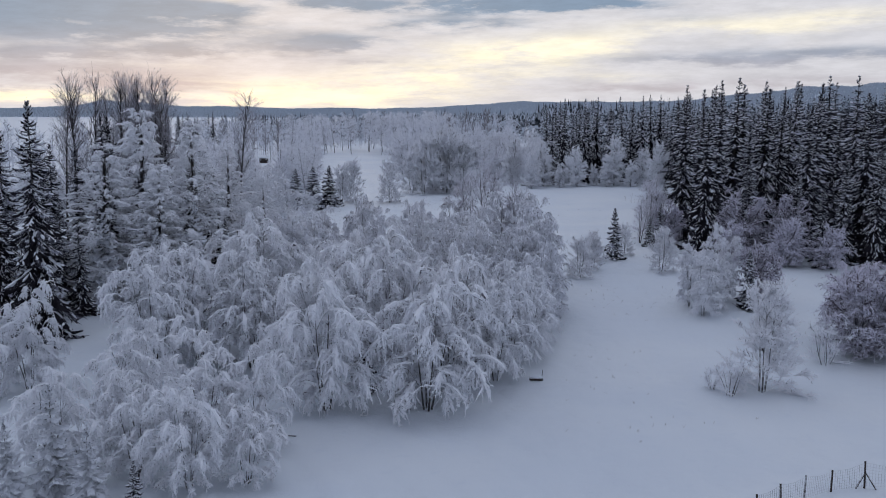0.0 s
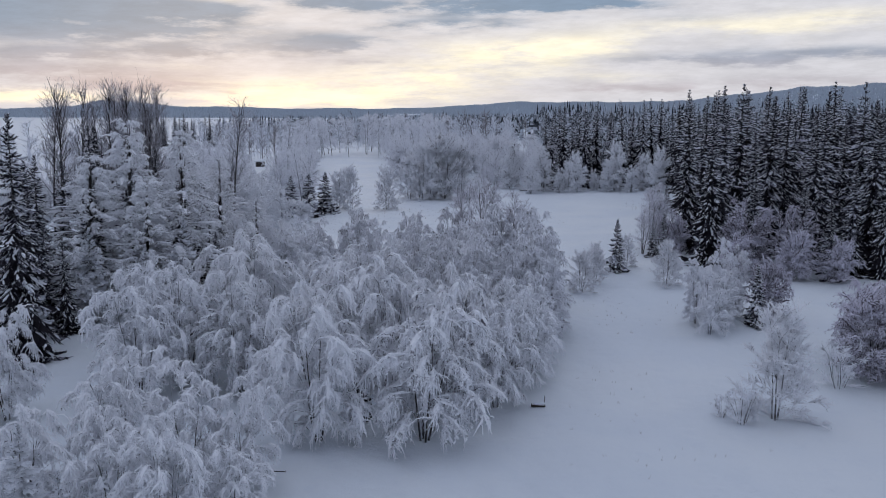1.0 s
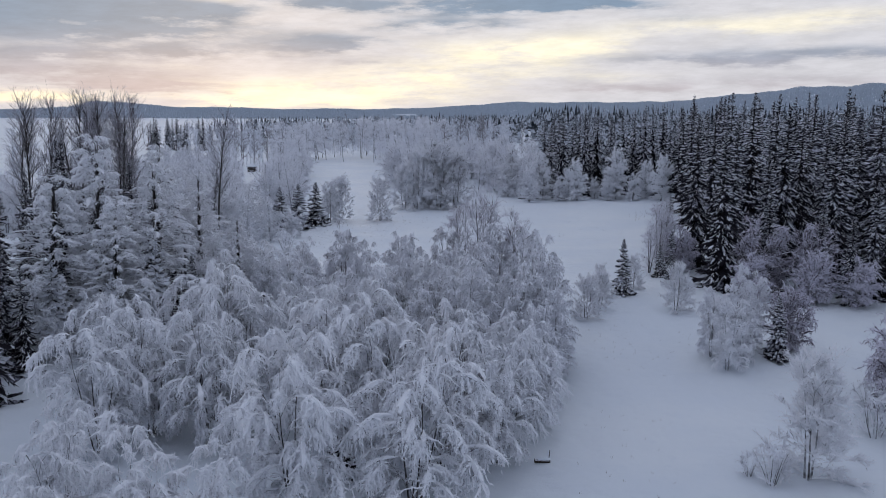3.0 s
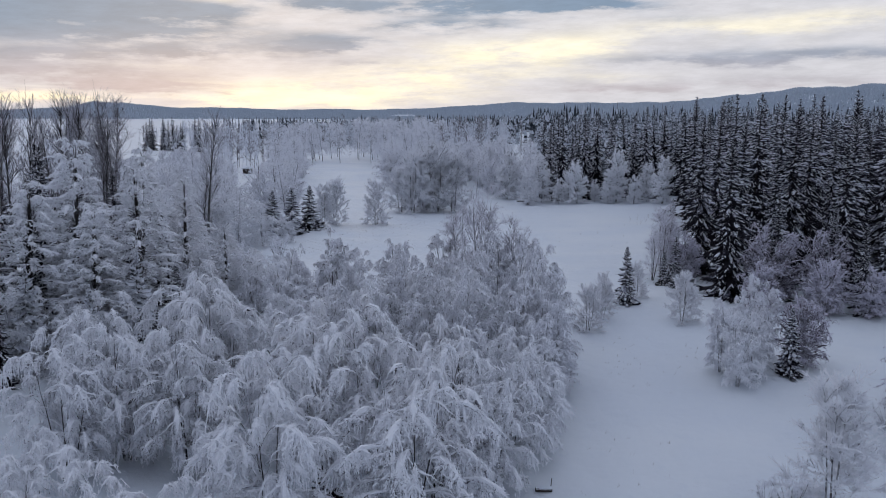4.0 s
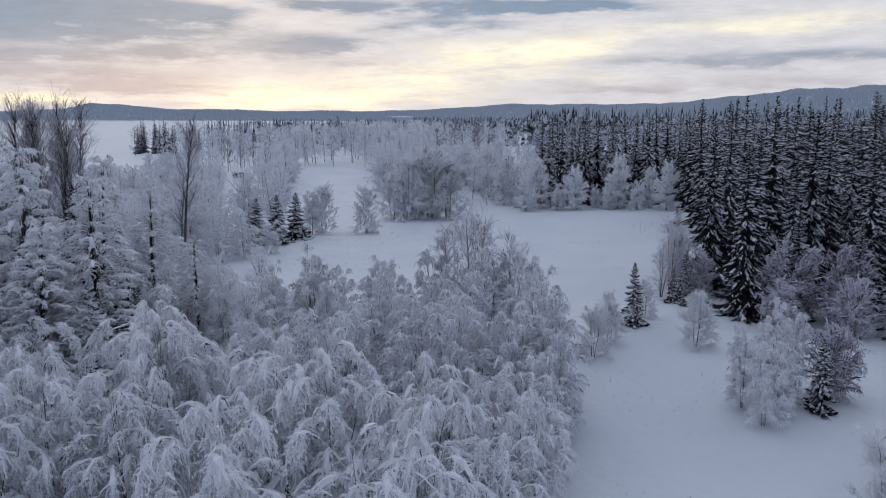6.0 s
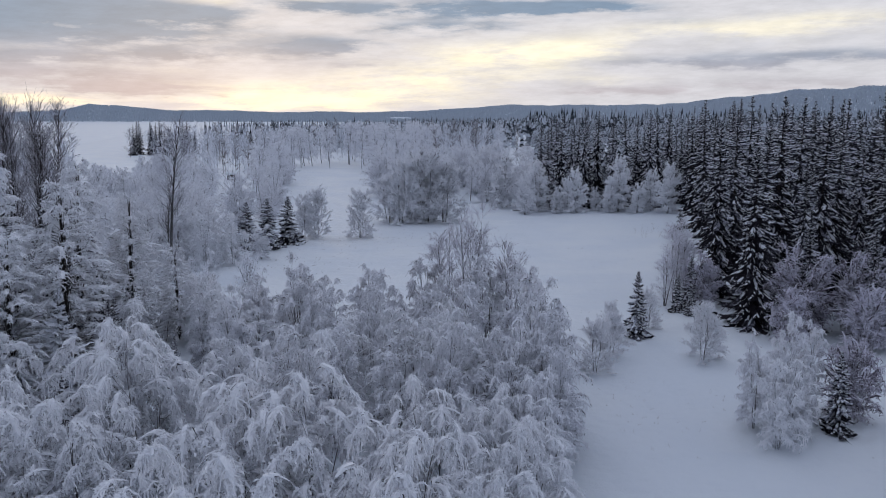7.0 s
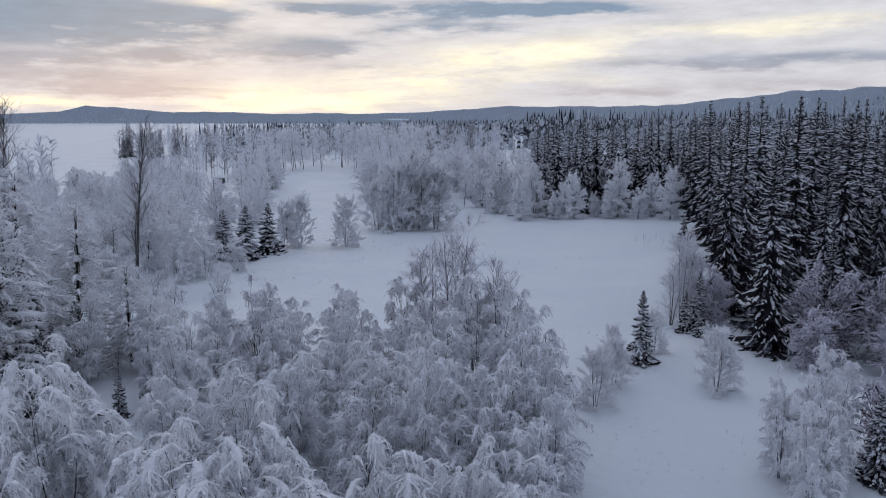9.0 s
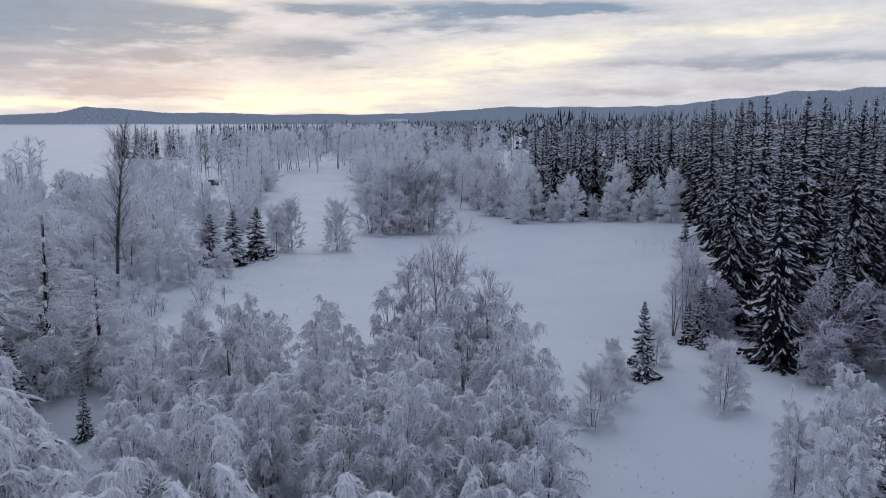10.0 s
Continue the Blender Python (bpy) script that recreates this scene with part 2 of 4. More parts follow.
def along(p, idx, u):
    """Points and directions at the share u of the polylines idx."""
    f = np.clip(u, 0, 0.999) * (p.shape[1] - 1)
    i = f.astype(int)
    a, b = p[idx, i], p[idx, i + 1]
    return a + (b - a) * (f - i)[:, None], unit(b - a)


# ---- the ground ----
def smooth01(v):
    v = np.clip(v, 0, 1)
    return v * v * (3 - 2 * v)


def shore(y):
    return -94 - 0.2365 * np.minimum(y, 2590) - 0.046 * np.maximum(y - 2590, 0)


STRETCH = 1.522  # the land reaches this much farther ahead than across


def ground_height(x, y):
    x, deep = np.asarray(x, float), np.asarray(y, float)
    y = (deep - 2.85) / STRETCH
    z = -1.9 + 1.95 * smooth01((y - 33) / 26)
    z = z + 0.04 * np.clip(x - 18, 0, 60) * smooth01((y - 50) / 40)
    z = z + 0.10 * np.sin(x * 0.21 + 1.3) * np.sin(y * 0.17) + 0.07 * np.sin(x * 0.53 + y * 0.31) + 0.04 * np.sin(x * 0.9 - y * 1.1)
    near = np.exp(-((x - 5) ** 2 + (y - 45) ** 2) / 3500)
    z = z + near * (0.05 * np.sin(x * 1.9 + 2 * np.sin(y * 0.7)) * np.sin(y * 1.6 + np.sin(x * 1.1)) + 0.03 * np.sin(x * 3.1 + y * 2.3))
    for side in (0.0, 1.5):
        # a half-buried pair of wheel ruts
        d = ((x - 12.6) * 0.30 - (y - 21.9) * 0.954) + side
        z = z - 0.07 * np.exp(-(d / 0.28) ** 2) * smooth01((x - 11) / 4) * (np.abs(y - 27) < 30)
    z = z + 2.0 * smooth01((y - 130) / 120) * smooth01((x + 75) / 50)
    lake = smooth01((shore(deep) + 40 - x) / 60) * smooth01((y - 190) / 60)
    z = z * (1 - lake) - 2.6 * lake
    r, a = np.hypot(x, y), np.degrees(np.arctan2(x, y))
    # far ridges: height over the eye's level, in thousandths of the distance
    rise = np.interp(a, (-60, -36, -31.5, -29.5, -27.5, -23, -18, -14.5, -10.5, -6.5, -2.5, 2.5, 6.5, 10, 14, 20.5, 24.5, 28, 31.5, 36, 60, 100),
                    (6, 6, 10, 20, 17, 11, 12, 8, 10, 9, 11, 14, 20, 20, 20, 20, 26, 33, 39, 42, 32, 10))
    near = smooth01((a - 14) / 10)
    far_foot, far_top = 2300 - 400 * near, 2900 - 300 * near
    wobble = 1 + 0.03 * np.sin(a * 1.1 + r * 0.002) + 0.02 * np.sin(a * 2.7)
    z = z + smooth01((r - far_foot) / (far_top - far_foot)) * (rise * 0.001 * far_top * wobble + 14) * np.where(np.abs(a) < 110, 1, 0.3)
    return z


def height(x, y):
    return float(ground_height(x, y))


def build_ground():
    turns, rings = 420, 270
    a = np.arange(turns) * 2 * np.pi / turns
    r = 1.5 * (3150 / 1.5) ** (np.arange(rings) / (rings - 1))
    gr, ga = np.meshgrid(r, a, indexing="ij")
    gx, gy = (gr * np.sin(ga)).ravel(), (STRETCH * gr * np.cos(ga) + 21).ravel()
    v = np.concatenate([np.stack([gx, gy, ground_height(gx, gy)], 1), [[0, 21, height(0, 21)]]])
    i, j = np.meshgrid(np.arange(rings - 1), np.arange(turns), indexing="ij")
    i, j = i.ravel(), j.ravel()
    q = np.stack([i * turns + j, (i + 1) * turns + j, (i + 1) * turns + (j + 1) % turns, i * turns + (j + 1) % turns], 1)
    j = np.arange(turns)
    t = np.stack([np.full(turns, rings * turns), j, (j + 1) % turns], 1)
    ob = new("ground", mesh_of("ground", v[:, :], q[:, ::-1], t[:, ::-1], SNOW, True))
    tagged(ob, "snow-covered fields, clearings and far hills", "ground", kind="structure")
    b = Build()
    ys = np.concatenate([np.linspace(368, 2590, 40), np.linspace(2650, 3560, 12)])
    left = np.stack([np.minimum(shore(ys) - 900, -ys * 0.62 - 300), ys, np.full(len(ys), -2.05)], 1)
    right = np.stack([shore(ys), ys, np.full(len(ys), -2.05)], 1)
    m = len(ys)
    i = np.arange(m - 1)
    b.add(np.concatenate([left, right]), np.stack([i, i + m, i + m + 1, i + 1], 1))
    tagged(new("water", b.mesh("water", SNOW)), "frozen lake under smooth white snow", "lake", kind="structure")


build_ground()


# ---- trees ----
def birch_data(seed, h, stems=2, limbs=44, limb_len=0.34, rise=48, droop=0.3, per_limb=7, per_branch=8, branch_len=0.95, twig_len=0.48, twig_droop=0.45,
               first=0.16, thick=1.0, spread=0.10, shape="dome", wander=0.14, scatter_twigs=0.3, cap=1.0, spikes=4, spike_len=0.2, low=0.2, lobe=0.35, stem_wander=0.05):
    rng = np.random.default_rng(seed)
    az = rng.uniform(0, 6.28) + np.arange(stems) * 6.28 / stems
    way = np.stack([np.cos(az) * spread, np.sin(az) * spread, np.ones(stems)], 1) + rng.normal(0, 0.03, (stems, 3))
    stem = grow(rng, np.stack([np.cos(az) * 0.12, np.sin(az) * 0.12, np.full(stems, -0.3)], 1) * min(1, stems - 1 + 0.01) + [0, 0, -0.2], way, h * rng.uniform(0.84, 1.0, stems), 8, 0.0, stem_wander)
    idx = np.concatenate([np.arange(stems)] * (limbs // stems + 1))[:limbs]
    u = first + (1 - first) * rng.uniform(0, 1, limbs) ** 0.85
    start, _ = along(stem, idx, u)
    a = rng.uniform(0, 6.28, limbs)
    e = np.radians(rise * (low + (1 - low) * np.clip(u * 1.3, 0, 1)) + rng.normal(0, 11, limbs))
    if shape == "dome":
        size = 1.0 - 0.5 * u ** 2
    elif shape == "cone":
        size = 0.16 + 0.84 * (1 - u) ** 0.8
    elif shape == "broom":
        size = 0.5 + 0.5 * (1 - u)
    else:
        size = 0.3 + 0.7 * (1 - u) ** 0.8
    length = h * limb_len * size * rng.uniform(0.75, 1.2, limbs)
    limb = grow(rng, start, np.stack([np.cos(a) * np.cos(e), np.sin(a) * np.cos(e), np.sin(e)], 1), length, 7, droop, wander)
    nb = limbs * per_limb
    bi = rng.integers(0, limbs, nb)
    start, d = along(limb, bi, rng.uniform(0.15, 1.0, nb) ** 0.7)
    branch = grow(rng, start, d * 0.9 + rng.normal(0, lobe, (nb, 3)) * [1, 1, 0.7], branch_len * rng.uniform(0.5, 1.25, nb), 5, droop * 0.9, wander)
    nt = nb * per_branch
    ti = rng.integers(0, nb, nt)
    start, d = along(branch, ti, rng.uniform(0.05, 1.0, nt) ** 0.8)
    twig = grow(rng, start, d * 0.9 + rng.normal(0, scatter_twigs, (nt, 3)), twig_len * rng.uniform(0.5, 1.4, nt), 3, twig_droop, 0.1)
    ns = nt * spikes
    si = rng.integers(0, nt, ns)
    start, d = along(twig, si, rng.uniform(0.1, 1.0, ns))
    spike = grow(rng, start, d * 0.8 + rng.normal(0, 0.5, (ns, 3)) - [0, 0, twig_droop * 0.3], spike_len * rng.uniform(0.5, 1.5, ns), 2, 0, 0)
    for p in (limb, branch, twig, spike):
        p[..., 2] = np.maximum(p[..., 2], 0.12)
    wood, limbs_of, crown = Build(), Build(), Build()
    base = 0.0075 * h + 0.015
    wood.strands(stem, base * np.linspace(1, 0.14, 8), 6)
    limbs_of.strands(limb, 0.0042 * h * np.array([1, 0.85, 0.7, 0.6, 0.5, 0.4, 0.2])[None] * thick ** 0.5, 3)
    crown.strands(branch, 0.03 * thick * np.array([0.7, 1.0 + cap, 0.9 + cap, 0.6 + 0.5 * cap, 0.2]) * rng.uniform(0.6, 1.3, (nb, 1)), 4 if cap > 0.8 else 3)
    crown.strands(twig, 0.021 * thick * np.array([0.8, 1.15, 0.2])[None] * rng.uniform(0.65, 1.35, (nt, 1)), 3)
    crown.strands(spike, 0.016 * thick * rng.uniform(0.6, 1.4, (ns, 1)) * np.ones((1, 2)), 3)
    top = max(crown.arrays()[0][:, 2].max(), stem[..., 2].max())
    return wood, limbs_of, crown, h / top


def crown_data(seed, h, r, lobes, lobe_len=1.3, hang=1.0, stems=3, waist=0.38, foot=0.04, branches=5, twigs=5, spikes=3, twig_len=0.34, spike_len=0.17, thick=1.0, cap=1.2, fan=0.45, taper=2.0, skirt=0.8, split=0.4, root=0.5, inner=0.5, mop=0.0, loose=0.42, body=0.0, fuzz=0, drape=0, plumb=0.38, fall_len=1.0):
    """A full-crowned tree: plumes that arch out from the stems and hang over one another all round, from the top down to the foot."""
    rng = np.random.default_rng(seed)
    zz = foot + (0.97 - foot) * (np.arange(lobes) + rng.uniform(0, 1, lobes)) / lobes
    up = np.clip((zz - waist) / (1 - waist), 0, 1)
    reach = np.where(zz > waist, (1 - up ** taper) ** (1 / taper), skirt + (1 - skirt) * zz / waist)
    keep = rng.uniform(0, 1, lobes) < 0.25 + 0.75 * reach
    zz, reach = zz[keep], np.maximum(reach[keep], 0.22) * r
    n = len(zz)
    # each stem carries a crown of its own, so the outline is uneven
    a = rng.uniform(0, 6.28) + np.arange(stems) * 6.28 / stems
    offset = np.stack([np.cos(a), np.sin(a), 0 * a], 1) * r * split * rng.uniform(0.7, 1.2, (stems, 1))
    tall = np.linspace(1.0, 0.74, stems) * rng.uniform(0.95, 1.05, stems)
    k = rng.integers(0, stems, n)
    zz = zz * h * tall[k]
    az = np.arange(n) * 2.39996 + rng.normal(0, 0.35, n)
    reach = reach * (1 - 0.5 * split) * (1 + 0.14 * np.sin(az * 3 + seed) + rng.normal(0, 0.2, n)) + 0.12
    size = lobe_len * rng.uniform(0.6, 1.35, n)
    out = np.stack([np.cos(az), np.sin(az), 0 * az], 1)
    zs = hang * (zz + 0.25 * size) + (1 - hang) * zz * root
    zc = hang * (zz + 0.6 * size) + (1 - hang) * (zs * 0.45 + zz * 0.55 + 0.05 * size)
    top = np.array([0, 0, 1.0])
    axis = offset[k] * np.clip(zz / h + 0.25, 0, 1)[:, None]
    S = axis + out * (reach * (0.25 * hang + 0.08 * (1 - hang)))[:, None] + top * zs[:, None]
    C = axis + out * (reach * (0.72 * hang + 0.6 * (1 - hang)))[:, None] + top * zc[:, None] + rng.normal(0, 0.12, (n, 3))
    T = axis + out * (reach * 1.1)[:, None] + top * zz[:, None] + rng.normal(0, 0.10, (n, 3))
    t = np.linspace(0, 1, 6)[None, :, None]
    mid = C * 2 - (S + T) / 2
    mid = mid * 0.8 + C * 0.2
    spine = S[:, None] * (1 - t) ** 2 + mid[:, None] * 2 * t * (1 - t) + T[:, None] * t ** 2
    nb = n * branches
    bi = rng.integers(0, n, nb)
    start, d = along(spine, bi, inner + (1 - inner) * rng.uniform(0, 1.0, nb) ** 0.8)
    side = np.cross(out[bi], top)
    off = rng.normal(0, 1, nb)
    start = start + (side * off[:, None] - [0, 0, 0.5] * (off ** 2)[:, None]) * (mop * size[bi])[:, None] + out[bi] * (mop * 0.6 * size[bi] * rng.normal(0, 1, nb))[:, None]
    way = d * 0.8 + side * (rng.normal(0, fan, nb) + off * mop)[:, None] + rng.normal(0, 0.18 * (1 - mop), (nb, 3)) + out[bi] * 0.15
    branch = grow(rng, start, way, size[bi] * 0.42 * rng.uniform(0.6, 1.3, nb), 4, 0.08 + 0.32 * hang, 0.08)
    if drape:
        # tassels: shoots that spill over the bowed limb to both sides and hang down, matted at the top and loose at the tips
        nb = n * drape
        bi = rng.integers(0, n, nb)
        start, d = along(spine, bi, rng.uniform(inner, 0.9, nb))
        lateral = rng.normal(0, 1, nb)
        ahead = rng.normal(0.35, 0.55, nb)
        fall = fall_len * (0.25 + 0.75 * hang) * size[bi] * rng.uniform(0.35, 1.0, nb) * (1.15 - 0.25 * np.minimum(np.abs(lateral), 2))
        f = np.array([0, 0.14, 0.34, 0.62, 1.0])[None, :, None]
        spill = (np.cross(out[bi], top) * lateral[:, None] + out[bi] * ahead[:, None]) * (plumb * size[bi] * rng.uniform(0.3, 0.75, nb))[:, None]
        branch = start[:, None] + spill[:, None] * f ** 0.62 - top * fall[:, None, None] * (f ** 1.5) + rng.normal(0, 0.055, (nb, 5, 3)) * np.array([0.3, 1, 1, 1, 1])[None, :, None]
    nt = nb * twigs
    ti = rng.integers(0, nb, nt)
    start, d = along(branch, ti, rng.uniform(0.05, 1.0, nt))
    twig = grow(rng, start, d * 0.8 + rng.normal(0, loose, (nt, 3)), twig_len * rng.uniform(0.5, 1.4, nt), 3, 0.05 + 0.5 * hang, 0.1)
    ns = nt * spikes
    si = rng.integers(0, nt, ns)
    start, d = along(twig, si, rng.uniform(0.1, 1.0, ns))
    spike = grow(rng, start, d * 0.8 + rng.normal(0, loose * 1.2, (ns, 3)) - [0, 0, 0.2 * hang], spike_len * rng.uniform(0.5, 1.5, ns), 2, 0, 0)
    nf = n * fuzz
    fi = rng.integers(0, n, nf)
    start, d = along(spine, fi, rng.uniform(0.35, 1.0, nf))
    ball = unit(rng.normal(0, 1, (nf, 3)))
    hair = grow(rng, start + ball * (0.5 * body * size[fi])[:, None], ball * 0.7 + d * 0.5 - [0, 0, 0.35 * hang], spike_len * rng.uniform(0.6, 1.9, nf), 2, 0, 0)
    paw = np.stack([along(spine, np.arange(n), np.full(n, u))[0] for u in (0.42, 0.54, 0.64, 0.74, 0.84, 0.93, 0.999)], 1)
    for p in (spine, branch, twig, spike, hair, paw):
        p[..., 2] = np.maximum(p[..., 2], rng.uniform(0.02, 0.25))
    wood, limbs_of, crown = Build(), Build(), Build()
    foot_at = offset * 0.12 + [0, 0, -0.35]
    head_at = offset * 0.9 + np.array([0, 0, 1.0]) * (tall * h * 0.86)[:, None]
    f = np.linspace(0, 1, 7)[None, :, None]
    stem = foot_at[:, None] * (1 - f) + head_at[:, None] * f + rng.normal(0, 0.05, (stems, 7, 3)) * f
    wood.strands(stem, (0.006 * h + 0.012) * np.linspace(1, 0.12, 7), 6)
    some = np.arange(n)
    foot_of, _ = along(stem, k[some], np.clip((zs[some] - 0.12 * h) / (0.86 * h * tall[k[some]]), 0.04, 0.9))
    limbs_of.strands(np.stack([foot_of, (foot_of + spine[some, 0]) / 2 + [0, 0, 0.05], spine[some, 0], spine[some, 1]], 1), 0.002 * h * np.array([1, 0.8, 0.6, 0.3]), 3)
    limbs_of.strands(spine, 0.017 * thick * np.array([0.8, 1.0, 1.1 + 0.3 * cap, 1 + 0.4 * cap, 0.7, 0.2]) * rng.uniform(0.6, 1.3, (n, 1)), 3)
    if drape:
        # the snow that lies along the back of each bowed limb
        back = np.stack([along(spine, np.arange(n), np.full(n, u))[0] for u in (0.2, 0.4, 0.55, 0.7, 0.85, 0.97)], 1) + rng.normal(0, 0.03, (n, 6, 3))
        crown.strands(back, 0.05 * thick * np.array([0.4, 0.9, 1.2, 1.1, 0.8, 0.2]) * rng.uniform(0.5, 1.5, (n, 6)), 5, True, rng, 0.35)
    if body:
        crown.strands(paw, (body * size)[:, None] * np.array([0.25, 0.6, 0.9, 1.0, 0.85, 0.5, 0.1]) * rng.uniform(0.6, 1.25, (n, 7)), 7, True, rng, 0.5)
        crown.strands(hair, 0.0145 * thick * rng.uniform(0.6, 1.4, (nf, 1)) * np.ones((1, 2)), 3)
    fat = rng.uniform(0.7, 1.2, n)[bi][:, None] if drape else 1.0
    crown.strands(branch, 0.022 * thick * fat * np.array([0.6 + 0.3 * cap, 0.8 + 0.7 * cap, 0.7 + 0.62 * cap, 0.6 + 0.4 * cap, 0.2] if drape else [0.6 + 0.3 * cap, 0.8 + 0.7 * cap, 0.6 + 0.55 * cap, 0.2]) * rng.uniform(0.45, 1.35, (nb, 1)), 4 if cap > 1.5 else 3, True, rng, 0.3)
    crown.strands(twig, 0.018 * thick * np.array([0.9, 1.15, 0.2])[None] * rng.uniform(0.65, 1.35, (nt, 1)), 3)
    crown.strands(spike, 0.0135 * thick * rng.uniform(0.6, 1.4, (ns, 1)) * np.ones((1, 2)), 3)
    return wood, limbs_of, crown, h / crown.arrays()[0][:, 2].max()


def spruce_data(seed, h, radius, levels, per_level, fringe, sag=30, width=0.2, sides=4, snowy=1.0, load=1.0, barbs=True):
    """A spruce: whorls of sagging boughs, each a ridged blade with a fringe of hanging shoots, and a roll of snow on top."""
    rng = np.random.default_rng(seed)
    n = levels * per_level
    u = np.repeat(1 - (1 - np.linspace(0.02, 0.985, levels)) ** 1.15, per_level) + rng.uniform(-0.7, 0.7, n) / levels
    u = np.clip(u, 0.015, 0.985)
    az = np.tile(np.arange(per_level) * 6.28 / per_level, levels) + np.repeat(rng.uniform(0, 6.28, levels), per_level) + rng.normal(0, 0.22, n)
    length = radius * (0.03 + 0.97 * (1 - u) ** 0.86) * rng.uniform(0.55, 1.15, n)
    e = np.radians(-sag + (sag + 50) * u ** 3.5 + rng.normal(0, 8, n))
    out = np.stack([np.cos(az) * np.cos(e), np.sin(az) * np.cos(e), np.sin(e)], 1)
    start = np.stack([0 * u, 0 * u, u * h], 1)
    kk = 5
    spine = grow(rng, start, out, length, kk, -0.06, 0.06)
    spine[:, -1, 2] += length * 0.04
    spine[..., 2] = np.maximum(spine[..., 2], 0.12)
    side = np.stack([-np.sin(az), np.cos(az), 0 * az], 1)
    w = (width * length[:, None] + 0.025) * np.array([0.3, 1.0, 0.75, 0.8, 0.06])[None] * rng.uniform(0.7, 1.3, (n, kk))
    drop = np.array([0, 0, 1.0]) * (w * rng.uniform(0.5, 1.1, (n, kk)))[..., None]
    fwd = unit(spine[:, -1] - spine[:, 0])[:, None] * (w * 0.5)[..., None]
    edge_a, edge_b = spine + side[:, None] * w[..., None] - drop + fwd, spine - side[:, None] * w[..., None] - drop + fwd
    crown, snow, wood = Build(), Build(), Build()
    v = np.stack([edge_a, spine, edge_b], 2).reshape(n, kk * 3, 3)
    i = np.arange(kk - 1)
    q = np.concatenate([np.stack([i * 3, i * 3 + 1, i * 3 + 4, i * 3 + 3], 1), np.stack([i * 3 + 1, i * 3 + 2, i * 3 + 5, i * 3 + 4], 1)])
    crown.add(v.reshape(-1, 3), (q[None] + (np.arange(n) * kk * 3)[:, None, None]).reshape(-1, 4))
    m = n * fringe
    bi = rng.integers(0, n, m)
    edges = np.concatenate([edge_a, edge_b, spine])
    s, d = along(edges, bi + n * rng.integers(0, 3, m), rng.uniform(0.05, 1, m))
    lat = side[bi] * rng.choice([-1.0, 1.0], m)[:, None]
    tw = grow(rng, s, d * 0.7 + lat * 0.6 + rng.normal(0, 0.25, (m, 3)) - [0, 0, 0.25], np.clip(length[bi] * 0.28, 0.07, 0.55) * rng.uniform(0.5, 1.3, m), 2, 0, 0)
    crown.strands(tw, np.array([1.0, 0.2])[None] * np.clip(0.022 * length[bi], 0.018, 0.045)[:, None], 3)
    # side shoots that hang from the bough like the barbs of a feather, some of them carrying snow
    if barbs:
        m = n * 6
        bi = np.repeat(np.arange(n), 6)
        f = np.tile(np.linspace(0.3, 0.92, 6), n) + rng.normal(0, 0.04, m)
        s, d = along(spine, bi, f)
        lat = side[bi] * np.tile([1.0, -1.0], m // 2)[:, None]
        barb = grow(rng, s, d * 0.75 + lat * 0.75 + rng.normal(0, 0.15, (m, 3)) - [0, 0, 0.3], np.clip(length[bi] * 0.34 * (1.25 - f), 0.05, 0.9) * rng.uniform(0.6, 1.3, m), 4, 0.18, 0.05)
        thick = np.clip(0.026 * length[bi], 0.016, 0.06)[:, None]
        crown.strands(barb, np.array([0.9, 1.1, 0.8, 0.2])[None] * thick, 3)
        own = np.where(rng.uniform(0, 1, m) < 0.42 * snowy * (0.2 + 1.3 * u[bi]))[0]
        snow.strands(barb[own] + [0, 0, 0.02], np.array([0.4, 1.0, 0.8, 0.2])[None] * thick[own] * 1.15 * load * rng.uniform(0.5, 1.3, (len(own), 4)), 3)
    rolls = []
    for a, b, share, at in ((0.2, 0.55, 0.3, 0.0), (0.45, 0.8, 0.5, 0.0), (0.65, 1.0, 0.65, 0.0)):
        some = np.where(rng.uniform(0, 1, n) < snowy * share * (0.3 + 1.2 * u) * (0.65 + 0.35 * np.sin(u * 23 + az * 2 + seed)))[0]
        off = rng.normal(at, 0.25, len(some))[:, None] * w[some].mean(1)[:, None] * (side[some] - [0, 0, 0.6 * abs(at)])
        pts = [along(spine, some, np.full(len(some), a + (b - a) * f))[0] + off + [0, 0, 0.02] for f in (0.0, 0.35, 0.7, 1.0)]
        rolls.append((np.stack(pts, 1), np.clip(load * length[some] * 0.038, 0.02, 0.07 * load)))
    for p, r in rolls:
        snow.strands(p, r[:, None] * np.array([0.5, 1.15, 1.0, 0.2])[None] * rng.uniform(0.5, 1.35, (len(r), 4)), sides)
    wood.strands(np.stack([np.zeros(4), np.zeros(4), np.linspace(-0.3, h * 1.012, 4)], 1)[None], 0.011 * h * np.linspace(1, 0.1, 4), 7)
    return wood, crown, snow


PROTOS = {}
TALLY = [0]


